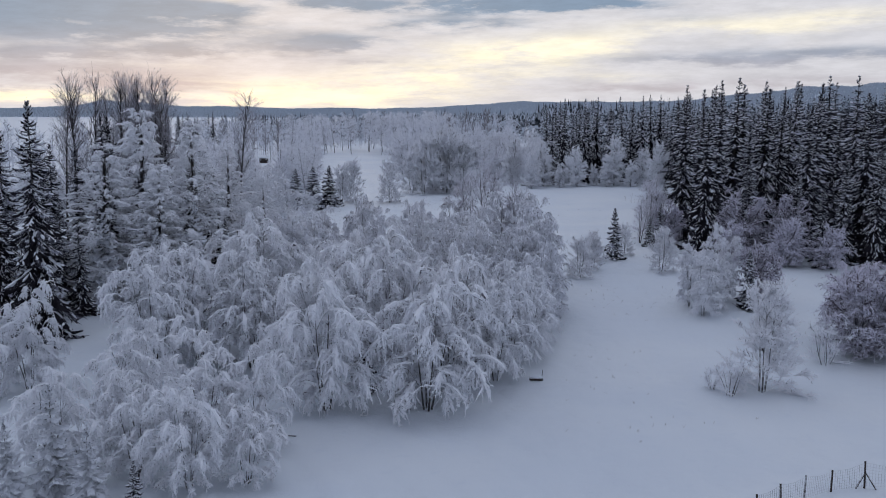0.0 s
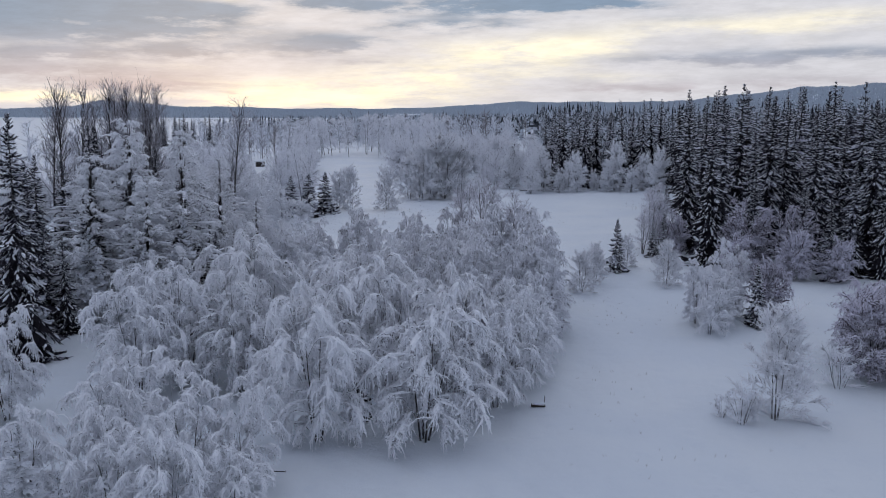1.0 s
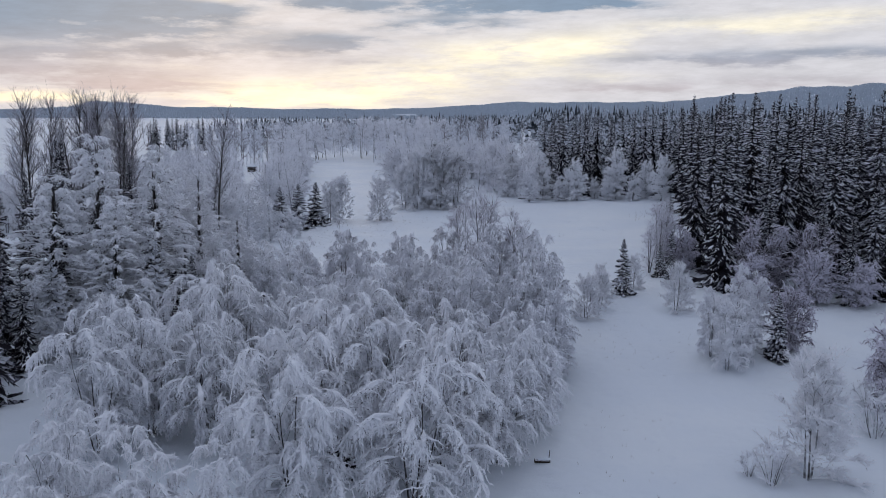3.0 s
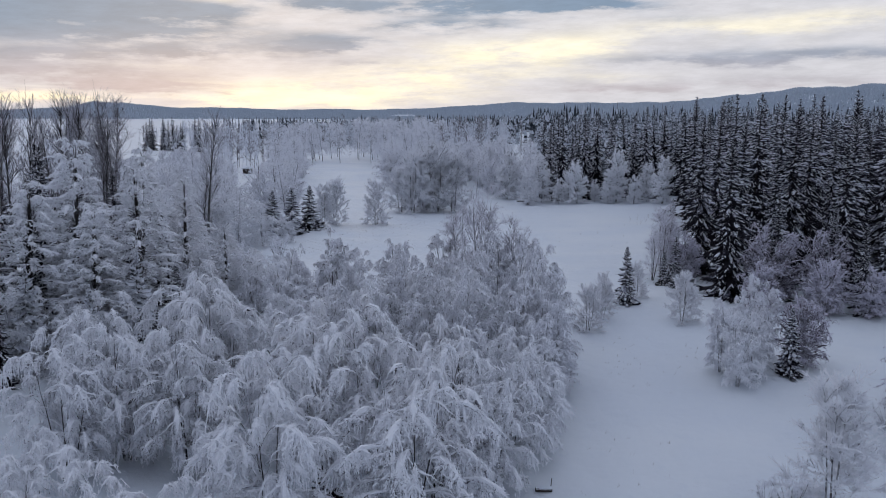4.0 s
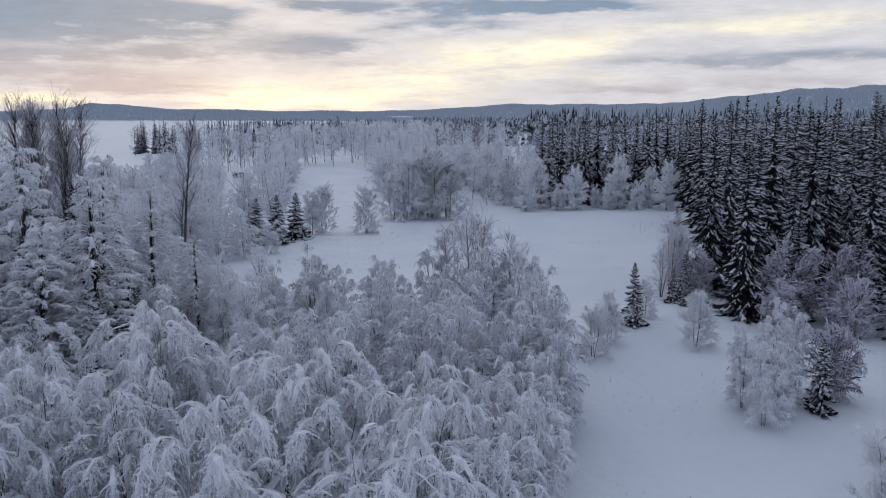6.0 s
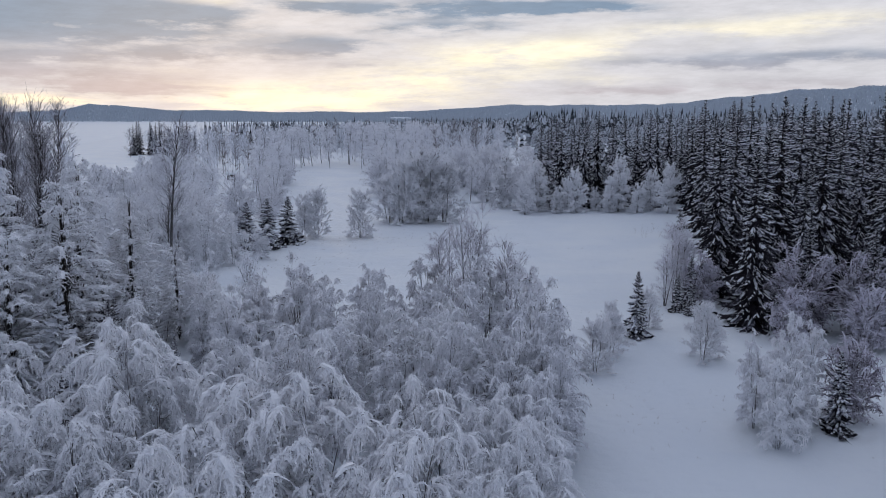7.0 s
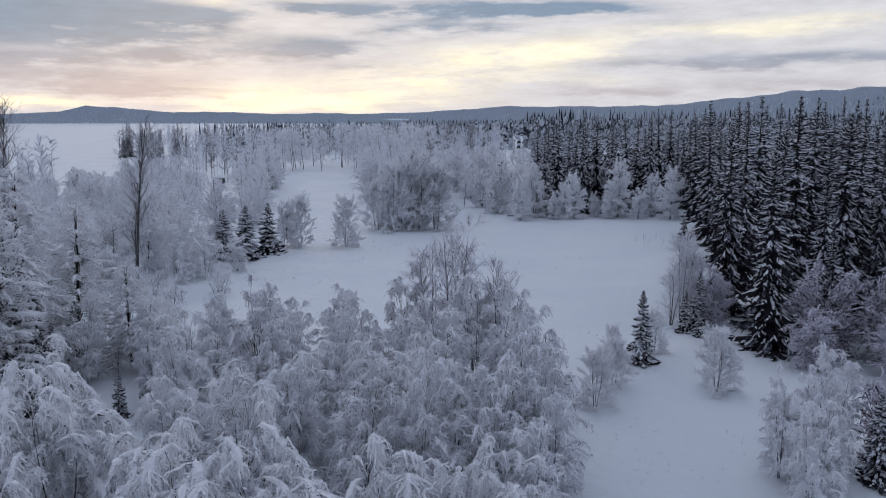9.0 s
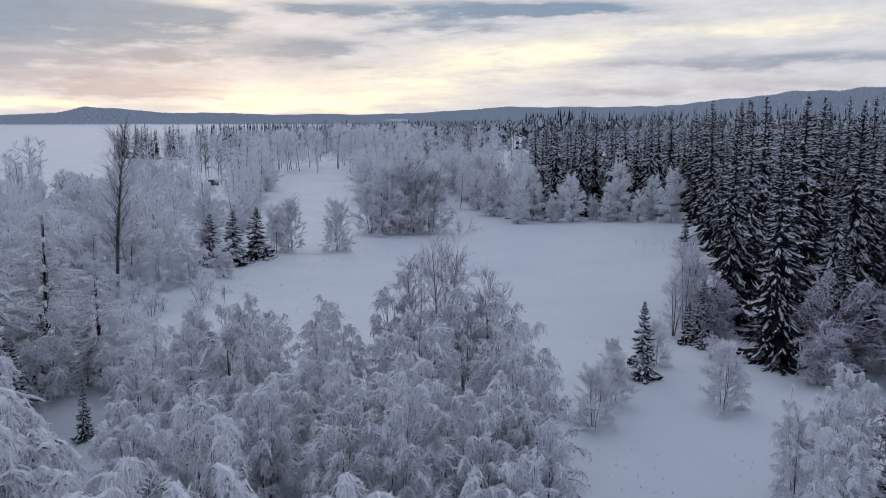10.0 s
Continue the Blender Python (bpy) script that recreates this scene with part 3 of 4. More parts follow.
def make(key):
    """The first tree of a kind: its parts under an empty at the base, and its height."""
    kind, variant = key
    seed = 100 * (sum(map(ord, kind)) % 97) + variant
    h, name, spec, wood_mat, crown_mat = KINDS[kind]
    root = new(name)
    if "radius" in spec:
        wood, crown, snow = spruce_data(seed, h, **spec)
        child("trunk", wood.mesh("trunk", wood_mat), root)
        boughs = child("crown", crown.mesh("crown", crown_mat), root)
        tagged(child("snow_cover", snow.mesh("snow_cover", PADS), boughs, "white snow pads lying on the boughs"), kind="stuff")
    else:
        wood, limbs_of, crown, k = crown_data(seed, h, **spec) if "lobes" in spec else birch_data(seed, h, **spec)
        trunk = child("trunk", wood.mesh("trunk", wood_mat, k), root)
        tagged(child("branchwork", limbs_of.mesh("branchwork", LIMB if wood_mat is BARK else wood_mat, k), trunk), kind="stuff")
        child("crown", crown.mesh("crown", crown_mat, k), root)
    return root


KINDS = {
    "grey": (7.0, "birch_tree", dict(r=2.1, lobes=130, lobe_len=1.2, hang=0.25, stems=4, drape=8, plumb=0.65, twigs=5, spikes=2, waist=0.42, thick=1.2, cap=0.7, skirt=0.6, foot=0.06, loose=0.8, twig_len=0.32, spike_len=0.2, taper=1.8, inner=0.2), BARK, GREY),
    "weeping": (9.0, "birch_tree", dict(r=3.3, lobes=96, lobe_len=1.6, hang=1.0, stems=4, drape=30, plumb=0.36, twigs=6, spikes=0, loose=0.65, cap=1.0, thick=1.55, twig_len=0.17, waist=0.35, taper=2.4, inner=0.45, split=0.45, body=0.085, fuzz=50, spike_len=0.17, fall_len=0.72), BARK, RIME),
    "crooked": (8.0, "birch_tree", dict(r=2.9, lobes=78, lobe_len=1.45, hang=0.95, stems=4, drape=30, plumb=0.38, twigs=6, spikes=0, taper=2.0, loose=0.65, cap=1.0, thick=1.45, twig_len=0.17, waist=0.35, inner=0.45, split=0.45, body=0.085, fuzz=50, spike_len=0.17, fall_len=0.72), BARK, RIME),
    "slender": (10.0, "birch_tree", dict(r=2.2, lobes=120, lobe_len=1.3, hang=0.7, stems=4, drape=17, plumb=0.4, twigs=5, spikes=1, taper=1.6, waist=0.3, thick=1.25, cap=0.9, skirt=0.9, loose=0.7, inner=0.3, twig_len=0.22, body=0.055, fuzz=20, spike_len=0.15, fall_len=0.75), BARK, THIN),
    "brown": (12.0, "birch_tree", dict(stems=3, limbs=84, limb_len=0.26, rise=62, droop=0.03, per_limb=6, per_branch=5, branch_len=0.85, twig_len=0.5, twig_droop=0.35, thick=0.55, spread=0.06, shape="tall", first=0.08, cap=0.2, spikes=3, low=0.8, stem_wander=0.015), BARK, BARE),
    "aspen": (18.0, "aspen_tree", dict(stems=1, limbs=58, limb_len=0.16, rise=60, droop=-0.05, per_limb=6, per_branch=4, branch_len=1.1, twig_len=0.6, twig_droop=-0.03, thick=0.3, first=0.25, shape="broom", cap=0.2, wander=0.1, spread=0.04, spikes=1, spike_len=0.28, low=0.7, stem_wander=0.014), DARK_BARK, TWIG),
    "plume": (15.0, "larch_tree", dict(r=3.7, lobes=250, lobe_len=1.3, hang=0.3, stems=1, split=0.0, root=0.97, waist=0.04, taper=1.3, drape=14, plumb=0.5, twigs=5, spikes=0, thick=1.5, cap=1.0, loose=0.75, twig_len=0.24, inner=0.4, body=0.1, fuzz=16, spike_len=0.16, fall_len=0.8), DARK_BARK, RIME),
    "vase": (6.0, "small_tree", dict(stems=3, limbs=90, limb_len=0.36, rise=56, droop=0.01, per_limb=7, per_branch=9, branch_len=0.7, twig_len=0.3, twig_droop=0.03, first=0.04, thick=0.85, spread=0.12, shape="dome", cap=0.7, scatter_twigs=0.45, spikes=4, spike_len=0.14, low=0.1), BARK, FROST),
    "round": (9.0, "birch_tree", dict(r=2.7, lobes=150, lobe_len=1.3, hang=0.2, stems=4, drape=8, plumb=0.7, twigs=5, spikes=2, waist=0.42, thick=0.95, cap=0.7, skirt=0.7, foot=0.06, loose=0.8, twig_len=0.36, spike_len=0.22, taper=2.0, inner=0.2, split=0.3), BARK, THIN),
    "grove": (13.0, "birch_tree", dict(stems=1, limbs=30, limb_len=0.24, rise=52, droop=0.18, per_limb=4, per_branch=4, branch_len=1.5, twig_len=0.8, twig_droop=0.45, thick=1.35, first=0.2, shape="tall", cap=0.3, spikes=3, spike_len=0.5, low=0.6, stem_wander=0.02), BARK, THIN),
    "puffy": (8.0, "birch_tree", dict(r=2.3, lobes=75, lobe_len=1.3, hang=0.6, stems=3, drape=14, plumb=0.6, twigs=5, spikes=1, waist=0.42, thick=1.3, cap=1.1, skirt=0.9, foot=0.03, loose=0.8, twig_len=0.28, spike_len=0.2, inner=0.25), BARK, RIME),
    "clump": (8.0, "birch_tree", dict(r=1.7, lobes=80, lobe_len=0.95, hang=0.35, stems=2, drape=10, plumb=0.7, twigs=4, spikes=1, waist=0.35, thick=1.7, cap=1.0, skirt=0.8, foot=0.03, loose=0.8, twig_len=0.34, spike_len=0.26, inner=0.2, split=0.3), BARK, RIME),
    "shrub": (3.0, "shrub", dict(stems=6, limbs=26, limb_len=0.34, rise=64, droop=0.02, per_limb=4, per_branch=3, branch_len=0.5, twig_len=0.28, twig_droop=0.1, thick=0.8, spread=0.25, first=0.03, shape="dome", cap=0.5, scatter_twigs=0.5, spikes=3, spike_len=0.18, low=0.6, lobe=0.5), BARK, THIN),
    "spruce": (15.0, "spruce_tree", dict(radius=3.3, levels=30, per_level=9, fringe=16, sag=44, width=0.12, snowy=1.6, load=1.2), DARK_BARK, NEEDLE),
    "wall": (18.0, "spruce_tree", dict(radius=3.3, levels=26, per_level=8, fringe=9, sag=44, width=0.13, sides=3, snowy=1.6, load=1.2), DARK_BARK, NEEDLE),
    "young": (5.4, "spruce_tree", dict(radius=1.5, levels=22, per_level=9, fringe=12, sag=32, width=0.16, snowy=2.3, load=2.2), DARK_BARK, NEEDLE),
    "rimed": (9.0, "spruce_tree", dict(radius=2.6, levels=24, per_level=7, fringe=16, sag=24), DARK_BARK, RIMED_NEEDLE),
}


def plant(kind, x, y, h, label, group="", variants=3, category="tree", wide=1.0):
    TALLY[0] += 1
    rng = random.Random(TALLY[0] * 7 + 3)
    key = (kind, TALLY[0] % variants)
    s = h / KINDS[kind][0]
    w = s * wide * rng.uniform(0.92, 1.08)
    m = Matrix.LocRotScale((x, y, height(x, y)), Euler((rng.gauss(0, 0.02), rng.gauss(0, 0.02), rng.uniform(0, 6.28))), (w, w, s))
    if key in PROTOS:
        ob = copy_thing(PROTOS[key], Matrix())
    else:
        ob = PROTOS[key] = make(key)
    ob.matrix_basis = m
    return tagged(ob, label, category, group)


def plant_all(kind, rows, label, **more):
    for x, y, h in rows:
        plant(kind, x, y, h, label, **more)


# the bowed birches in the middle of the clearing
plant_all("weeping", ((-6.6, 49.9, 8.8), (-0.8, 49.9, 9.3), (-7.0, 59.2, 9.0), (0.6, 54.0, 8.6), (-14.2, 67.7, 9.3), (-18.4, 56.6, 8.2), (-16.4, 59.5, 7.9), (-3.6, 59.8, 9.9), (-12.4, 65.3, 9.5),
                      (-12.6, 58.3, 8.2), (-19.3, 64.0, 8.0), (1.8, 61.6, 8.0)),
          "weeping birch bowed down by thick hoarfrost and snow", group="bowed birches")
plant_all("crooked", ((-15.6, 44.9, 6.2), (-11.8, 43.6, 6.6), (-9.2, 43.3, 5.4), (-18.2, 40.3, 5.4), (-14.0, 39.7, 5.6), (-11.2, 38.2, 5.2), (-8.8, 39.1, 4.2), (-27.6, 51.0, 6.4), (3.4, 55.5, 6.4), (5.2, 64.7, 6.4), (-25.0, 53.1, 7.0), (0.8, 74.7, 7.4), (-6.2, 72.9, 6.6), (-4.2, 75.3, 6.8), (-9.6, 71.7, 6.4), (4.0, 73.8, 7.2), (-17.5, 50.0, 5.6), (4.6, 59.5, 6.8), (5.8, 59.9, 5.4), (6.4, 63.4, 5.8)),
          "young birch hung with white hoarfrost over the snow", group="young birches")
plant_all("slender", ((8.4, 71.6, 7.8), (7.0, 66.6, 6.6), (5.4, 69.2, 8.2), (7.8, 73.2, 9.6), (8.2, 69.5, 7.0), (2.1, 68.9, 8.6), (-0.4, 69.2, 8.2), (-7.2, 81.1, 9.0), (1.2, 89.3, 7.6), (7.6, 79.6, 8.6), (-3.8, 72.0, 7.6), (3.0, 79.0, 8.4),
                      (-1.6, 83.5, 7.4), (-10.6, 76.8, 8.0), (8.8, 77.7, 6.4), (-5.4, 67.7, 8.4), (5.6, 86.0, 8.6), (-3.6, 90.2, 6.6), (-6.0, 85.7, 6.4), (-11.0, 86.6, 6.2), (-14.0, 83.5, 5.8), (-9.0, 92.1, 6.0), (1.0, 82.3, 6.8), (4.2, 91.1, 5.6), (-16.2, 89.9, 5.2), (-12.6, 94.5, 5.4), (-6.4, 79.0, 6.8), (-2.6, 79.6, 7.0)),
          "slender birch with fine rimed twigs", group="slender birches")
plant_all("brown", ((4.3, 87.5, 12.0), (2.6, 90.5, 9.6), (7.0, 86.0, 9.4)), "tall birch with thin brown hanging twigs", group="slender birches", variants=2)

# ---- the left side ----
plant_all("plume", ((-26.8, 80, 15.6), (-22.2, 80.3, 13.9), (-24.8, 88.7, 14.6), (-29, 76.1, 13), (-24.2, 76.4, 11.1), (-22, 92.4, 11.6), (-18, 91.1, 7.4)), "tall larch white with hoarfrost from foot to tip", group="white larches")
plant_all("aspen", ((-37.9, 93.8, 19.4), (-35.5, 91.4, 20.2), (-33.3, 94.4, 19.9), (-30.9, 92.6, 19.1), (-28.8, 95.7, 20.4), (-31.0, 90.2, 19.2), (-40.2, 96.2, 18.8), (-35.9, 99.9, 19.4), (-31.4, 101.1, 19.7), (-29.8, 98.7, 18.6), (-32.4, 97.4, 18.6), (-30.2, 95.4, 18.0), (-33.9, 98.2, 19.4), (-32.2, 90.6, 18.3), (-29.3, 93.0, 17.4)),
          "tall bare aspen with dark trunk and upswept branches", group="bare aspens")
plant_all("aspen", ((-27.4, 121.4, 18.2), (-28.6, 124.9, 11.0)), "dark-stemmed aspen with a bare rimed top", group="bare aspens", wide=1.3)
plant_all("spruce", ((-31.0, 84.4, 14.6), (-34.6, 79.8, 12.6), (-31.0, 72.0, 9.0), (-33.4, 75.6, 11.0), (-29.4, 77.6, 9.4), (-36.4, 82.0, 12.0), (-28.6, 70.6, 7.4), (-29, 64, 17.2), (-33.3, 67.2, 12.1), (-39.5, 81.1, 14.2), (-30.7, 75.8, 9), (-28.1, 84.6, 12.8), (-23.9, 84.1, 11.4), (-33.1, 88.7, 14.6), (-20.6, 82, 7.4), (-28.1, 91.9, 12.5), (-27.2, 86.2, 9), (-30.3, 89.8, 11.6), (-33.4, 82.5, 12.5), (-30.9, 70, 8), (-36.2, 73.6, 11.6), (-25.4, 79.8, 7), (-22.2, 85.2, 8), (-28.5, 78, 10.4), (-33.1, 72.6, 10.2), (-25.9, 82.3, 9), (-21.1, 77.7, 6.6), (-19.6, 80.6, 6)), "dark spruce with snow on its boughs", group="spruces")
plant_all("rimed", ((-30.8, 68.8, 7.6), (-27.7, 73.2, 7.6), (-24.4, 76.8, 7), (-21.4, 76.5, 8), (-23.3, 72.7, 6.4), (-16.6, 37.0, 5.4), (-14.6, 35.6, 4.0), (-18.0, 35.8, 4.2), (-37.2, 71.4, 10.1), (-34.6, 63.4, 7)), "rimed spruce, grey-white with dark gaps", group="rimed spruces")
plant_all("young", ((-21.4, 90.5, 5.0), (-20.2, 83.4, 5.4), (-17.6, 75.0, 4.4), (-19.8, 72.9, 4.8), (-15.8, 82.0, 3.0), (25.2, 73.0, 4.8), (23.4, 101.8, 3.4), (25.2, 104.0, 4.8), (24.0, 100.0, 2.4), (17.7, 92.3, 5.2), (38.6, 156.6, 3.2), (-4.6, 53.4, 4.6), (-12.6, 35.2, 2.6)), "young dark spruce dusted with snow", group="young spruces")
plant_all("young", ((-22.9, 140.8, 6.4), (-20.4, 141.6, 6.8), (-18.4, 146.1, 6.6)), "dark young spruce in a row of three", group="spruce trio", wide=1.35)
plant_all("puffy", ((-28.4, 72.9, 6.4), (-23.2, 71.7, 6.2), (-31.6, 68.9, 6.0), (-20.3, 88.1, 6.2), (-17.4, 94.2, 5.4), (-15.0, 88.7, 6.0), (-36.0, 64.7, 5.6), (-12.6, 84.7, 6.4)), "low birch with swollen white crown", group="low birches")

plant_all("puffy", ((-31.0, 124.6, 8.0), (-24.5, 125.4, 6.6), (-29.6, 120.7, 5.6), (-33.2, 121.6, 8.6), (-22.0, 128.3, 6.0), (-35.6, 125.2, 8.8), (-25.4, 131.0, 8.0), (-30.2, 133.8, 8.8), (-19.6, 133.2, 4.4), (-27.0, 117.9, 4.0)),
          "frosted birch crowding round the tall aspen", group="low birches")

# ---- the right side ----
plant("vase", 19.5, 53.2, 7.4, "bushy little tree with a dark stem, white with rime", "small trees by the lane", wide=1.05)
plant_all("grey", ((28.8, 60.7, 6.8), (31.4, 61.6, 7.4), (30.2, 65.3, 6.0), (26.8, 75.3, 5.4), (33.8, 59.2, 7.0)),
          "bushy little tree grey with rime", group="small trees by the lane")
plant_all("puffy", ((20.9, 71.0, 5.4), (22.3, 72.6, 5.0)), "little tree hung with rime down to the snow", group="small trees by the lane", wide=0.8)
plant_all("slender", ((22.4, 74.4, 7.0), (20.6, 74.0, 6.0), (24.2, 75.6, 6.2)), "narrow little tree thick with rime", group="small trees by the lane", wide=0.8)
plant_all("grey", ((31.8, 94.8, 7.6), (34.4, 89.0, 5.2), (38.0, 88.1, 4.8), (26.4, 104.4, 5.4), (35.8, 93.0, 7.2), (29.4, 90.8, 4.6),
                   (36.8, 96.0, 5.0)),
          "grey-rimed small tree before the spruce wood", group="small trees by the spruces")
plant_all("brown", ((24.4, 106.4, 7.4), (23.0, 104.4, 5.6), (26.0, 110.4, 8.0), (25.6, 107.6, 7.0)), "thin brownish tree at the corner of the spruce wood", group="small trees by the spruces", variants=2, wide=1.2)
plant_all("shrub", ((17.4, 52.6, 2.8), (16.6, 53.7, 1.6), (25.9, 59.3, 3.4), (27.6, 64.0, 2.2), (24.0, 97.2, 2.0)),
          "leafless shrub white with rime on the snow", group="shrubs", category="shrub")
plant("vase", 21.2, 86.3, 4.6, "slight rimed bush standing alone on the snow", "shrubs", category="bush", wide=1.0)
plant_all("vase", ((12.9, 83.8, 4.2), (14.6, 87.0, 3.8), (15.4, 91.0, 3.4), (19.4, 95.6, 3.6)), "low rimed bush beside the young spruce", group="shrubs", category="bush", wide=1.0)
plant_all("spruce", ((28.2, 96.2, 15.0), (36.2, 103.3, 17.8), (42.6, 103.6, 18.2), (31.2, 103.9, 17.0), (38.4, 94.8, 15.0), (36.0, 92.1, 9.0), (40.6, 90.8, 11.0), (44.6, 90.2, 12.0), (32.4, 95.1, 10.0), (48.4, 89.6, 11.0), (37.6, 88.7, 8.0), (42.8, 89.0, 12.0), (46.2, 88.1, 13.0), (43.4, 93.3, 16.0), (33.6, 99.7, 14.0), (29.0, 108.8, 17.0), (48.0, 93.6, 17.0), (46.4, 100.0, 17.0), (40.6, 99.1, 16.6)),
          "tall dark spruce with snow-laden hanging boughs", group="tall spruces")


def clear_of(x, y, taken, gap):
    return all((x - a) ** 2 + (y - b) ** 2 > gap * gap for a, b in taken)


def forest_edge(y):
    return 28.5 + (y - 97) * 0.217


rng = random.Random(11)
taken = [(27, 97.2), (36, 103.3), (42.6, 103.6), (31.2, 103.9), (38.4, 94.8), (46, 99.7), (33.6, 99.7), (29, 108.8), (48, 94.2), (43.4, 93.3), (40.6, 99.1)]
for _ in range(5000):
    y = rng.uniform(92, 189)
    x = forest_edge(y) + rng.uniform(0, 1) ** 1.3 * 22 + max(0, 100 - y)
    if x > 0.512 * y + 2 or len(taken) > 112 or not clear_of(x, y, taken, 5.3):
        continue
    taken.append((x, y))
    plant("wall", x, y, rng.uniform(13.0, 19.4), "tall dark spruce standing close in the wood, dusted with snow", "spruce wood", 4, wide=rng.uniform(0.95, 1.25))
taken = []
for _ in range(3000):
    x, y = rng.uniform(23.5, 60), rng.uniform(190, 212)
    if len(taken) > 45 or not clear_of(x, y, taken, 3.2):
        continue
    taken.append((x, y))
    plant("wall", x, y, rng.uniform(14.5, 18.6), "tall dark spruce standing close in the wood, dusted with snow", "spruce wood", 4, wide=0.95)
for i in range(11):
    plant("clump", 18.6 + i * 2.4 + rng.uniform(-0.8, 0.8), 187.8 - i * 0.76 + (3.3 if i % 2 else 0.0) + rng.uniform(-1, 1), (7.5, 10.0, 5.2, 6.4, 8.6, 4.6, 7.0, 10.6, 5.6, 8.0, 9.4)[i], "round birch white with frost at the foot of the spruces", "field-edge birches")

# ---- across the field ----
plant_all("vase", ((-8.9, 152.5, 7.4), (-15.2, 153.0, 7.9), (-16.8, 151.0, 7.0)), "rimed birch standing on the snowy clearing", group="clearing birches", wide=0.9)
plant_all("vase", ((0.6, 173.0, 12.6), (3.4, 174.3, 11.4), (-3.6, 171.5, 11.6), (-1.2, 175.5, 13.0), (-5.8, 172.7, 9.0)), "broad many-stemmed willow grey with rime", group="willows")


def open_snow(x, y):
    """The clearing that leads up from the field into the grove, and the glade before the shelter."""
    mid = -12 - 0.131 * (y - 155)
    glade = abs(x - 2 + 0.2276 * (y - 28)) < 4.5 and 165 < y < 292
    return (abs(x - mid) < 11 and y < 315) or glade


taken = []
for _ in range(4000):
    x, y = rng.uniform(-75, 24), rng.uniform(131, 269)
    edge = 179.4 + 0.46 * x if x > -2 else 117 + 0.3 * (x + 24) if x < -23 else 167
    if y < edge + 6 or open_snow(x, y) or (-28 < x < -15 and y < 150.5) or abs(x) > 0.525 * y + 2 or len(taken) > 165 or not clear_of(x, y, taken, 3.4):
        continue
    taken.append((x, y))
    kind = rng.choice(("round", "grove", "clump", "round", "puffy")) if y < 173 else rng.choice(("grove", "round", "grove", "clump"))
    low = x < 3 - 0.26 * (y - 36)
    plant(kind, x, y, rng.uniform(5.5, 9.0) if low else rng.uniform(7.0, 12.0) + (1 if kind == "grove" else 0), "frost-grey birch of the young wood beyond the field", "young wood")
taken = []
for _ in range(2000):
    x, y = rng.uniform(-48, 2), rng.uniform(274, 368)
    if len(taken) > 60 or open_snow(x, y) or not clear_of(x, y, taken, 4.0):
        continue
    taken.append((x, y))
    plant("grove", x, y, rng.uniform(12, 16), "tall pale birch of the grove above the clearing", "birch grove")
for i in range(16):
    plant("wall", -140 + i * 2.0 + rng.uniform(-2, 2), 452 + rng.uniform(-24, 24), rng.uniform(9.5, 16.5), "dark spruce in a clump by the lake shore", "shore spruces", 2, wide=1.4)
for i in range(90):
    y = 89.6 + 57.8 * rng.uniform(0, 1) ** 1.5
    x = -30 + rng.uniform(0, 1) * (22 if y < 106 else 15 - 0.066 * (y - 106))
    if y > 131 and x > -27:
        continue
    plant("shrub", x, y, rng.uniform(1.0, 3.4), "low shrub white with rime on the snow", "shrubs", category="shrub")


# ---- far woods ----
def plain_spruce_data(seed):
    wood, crown, snow = spruce_data(seed, 18.0, 2.6, 16, 5, 1, sag=36, width=0.3, sides=3, barbs=False)
    v, q, t = crown.arrays()
    return v / 18.0, q, t


def far_spruce_data(seed):
    r = np.random.default_rng(seed)
    b = Build()
    n = 8
    for i in range(8):
        z0, z1, w = 0.04 + i * 0.115, 0.04 + i * 0.115 + 0.17, 0.145 * (1 - i / 8.3)
        a = np.arange(n) * 6.283 / n + r.uniform(0, 6)
        rad = w * np.where(np.arange(n) % 2, 1.0, 0.55) * r.uniform(0.8, 1.2, n)
        v = np.concatenate([np.stack([np.cos(a) * rad, np.sin(a) * rad, z0 + r.normal(0, 0.015, n)], 1), [[0, 0, z1]]])
        j = np.arange(n)
        b.add(v, None, np.stack([j, (j + 1) % n, np.full(n, n)], 1))
    return b.arrays()


def far_birch_data(seed, n=26):
    r = np.random.default_rng(seed)
    b = Build()
    u = r.uniform(0.12, 0.95, n)
    a, e = r.uniform(0, 6.283, n), np.radians(r.normal(46, 16, n))
    s = np.stack([0 * u, 0 * u, u], 1)
    limb = grow(r, s, np.stack([np.cos(a) * np.cos(e), np.sin(a) * np.cos(e), np.sin(e)], 1), (0.07 + 0.2 * (1 - u)) * r.uniform(0.7, 1.3, n), 3, 0.15, 0.1)
    b.strands(limb, np.array([0.006, 0.005, 0.002]), 3)
    m = n * 4
    start, d = along(limb, r.integers(0, n, m), r.uniform(0.2, 1.0, m))
    b.strands(grow(r, start, d + r.normal(0, 0.45, (m, 3)), 0.075 * r.uniform(0.5, 1.4, m), 2, 0, 0), np.array([0.0055, 0.002]), 3)
    b.strands(np.array([[[0, 0, -0.02], [0, 0, 0.5], [0, 0, 1.0]]]), np.array([0.01, 0.007, 0.002]), 3)
    return b.arrays()


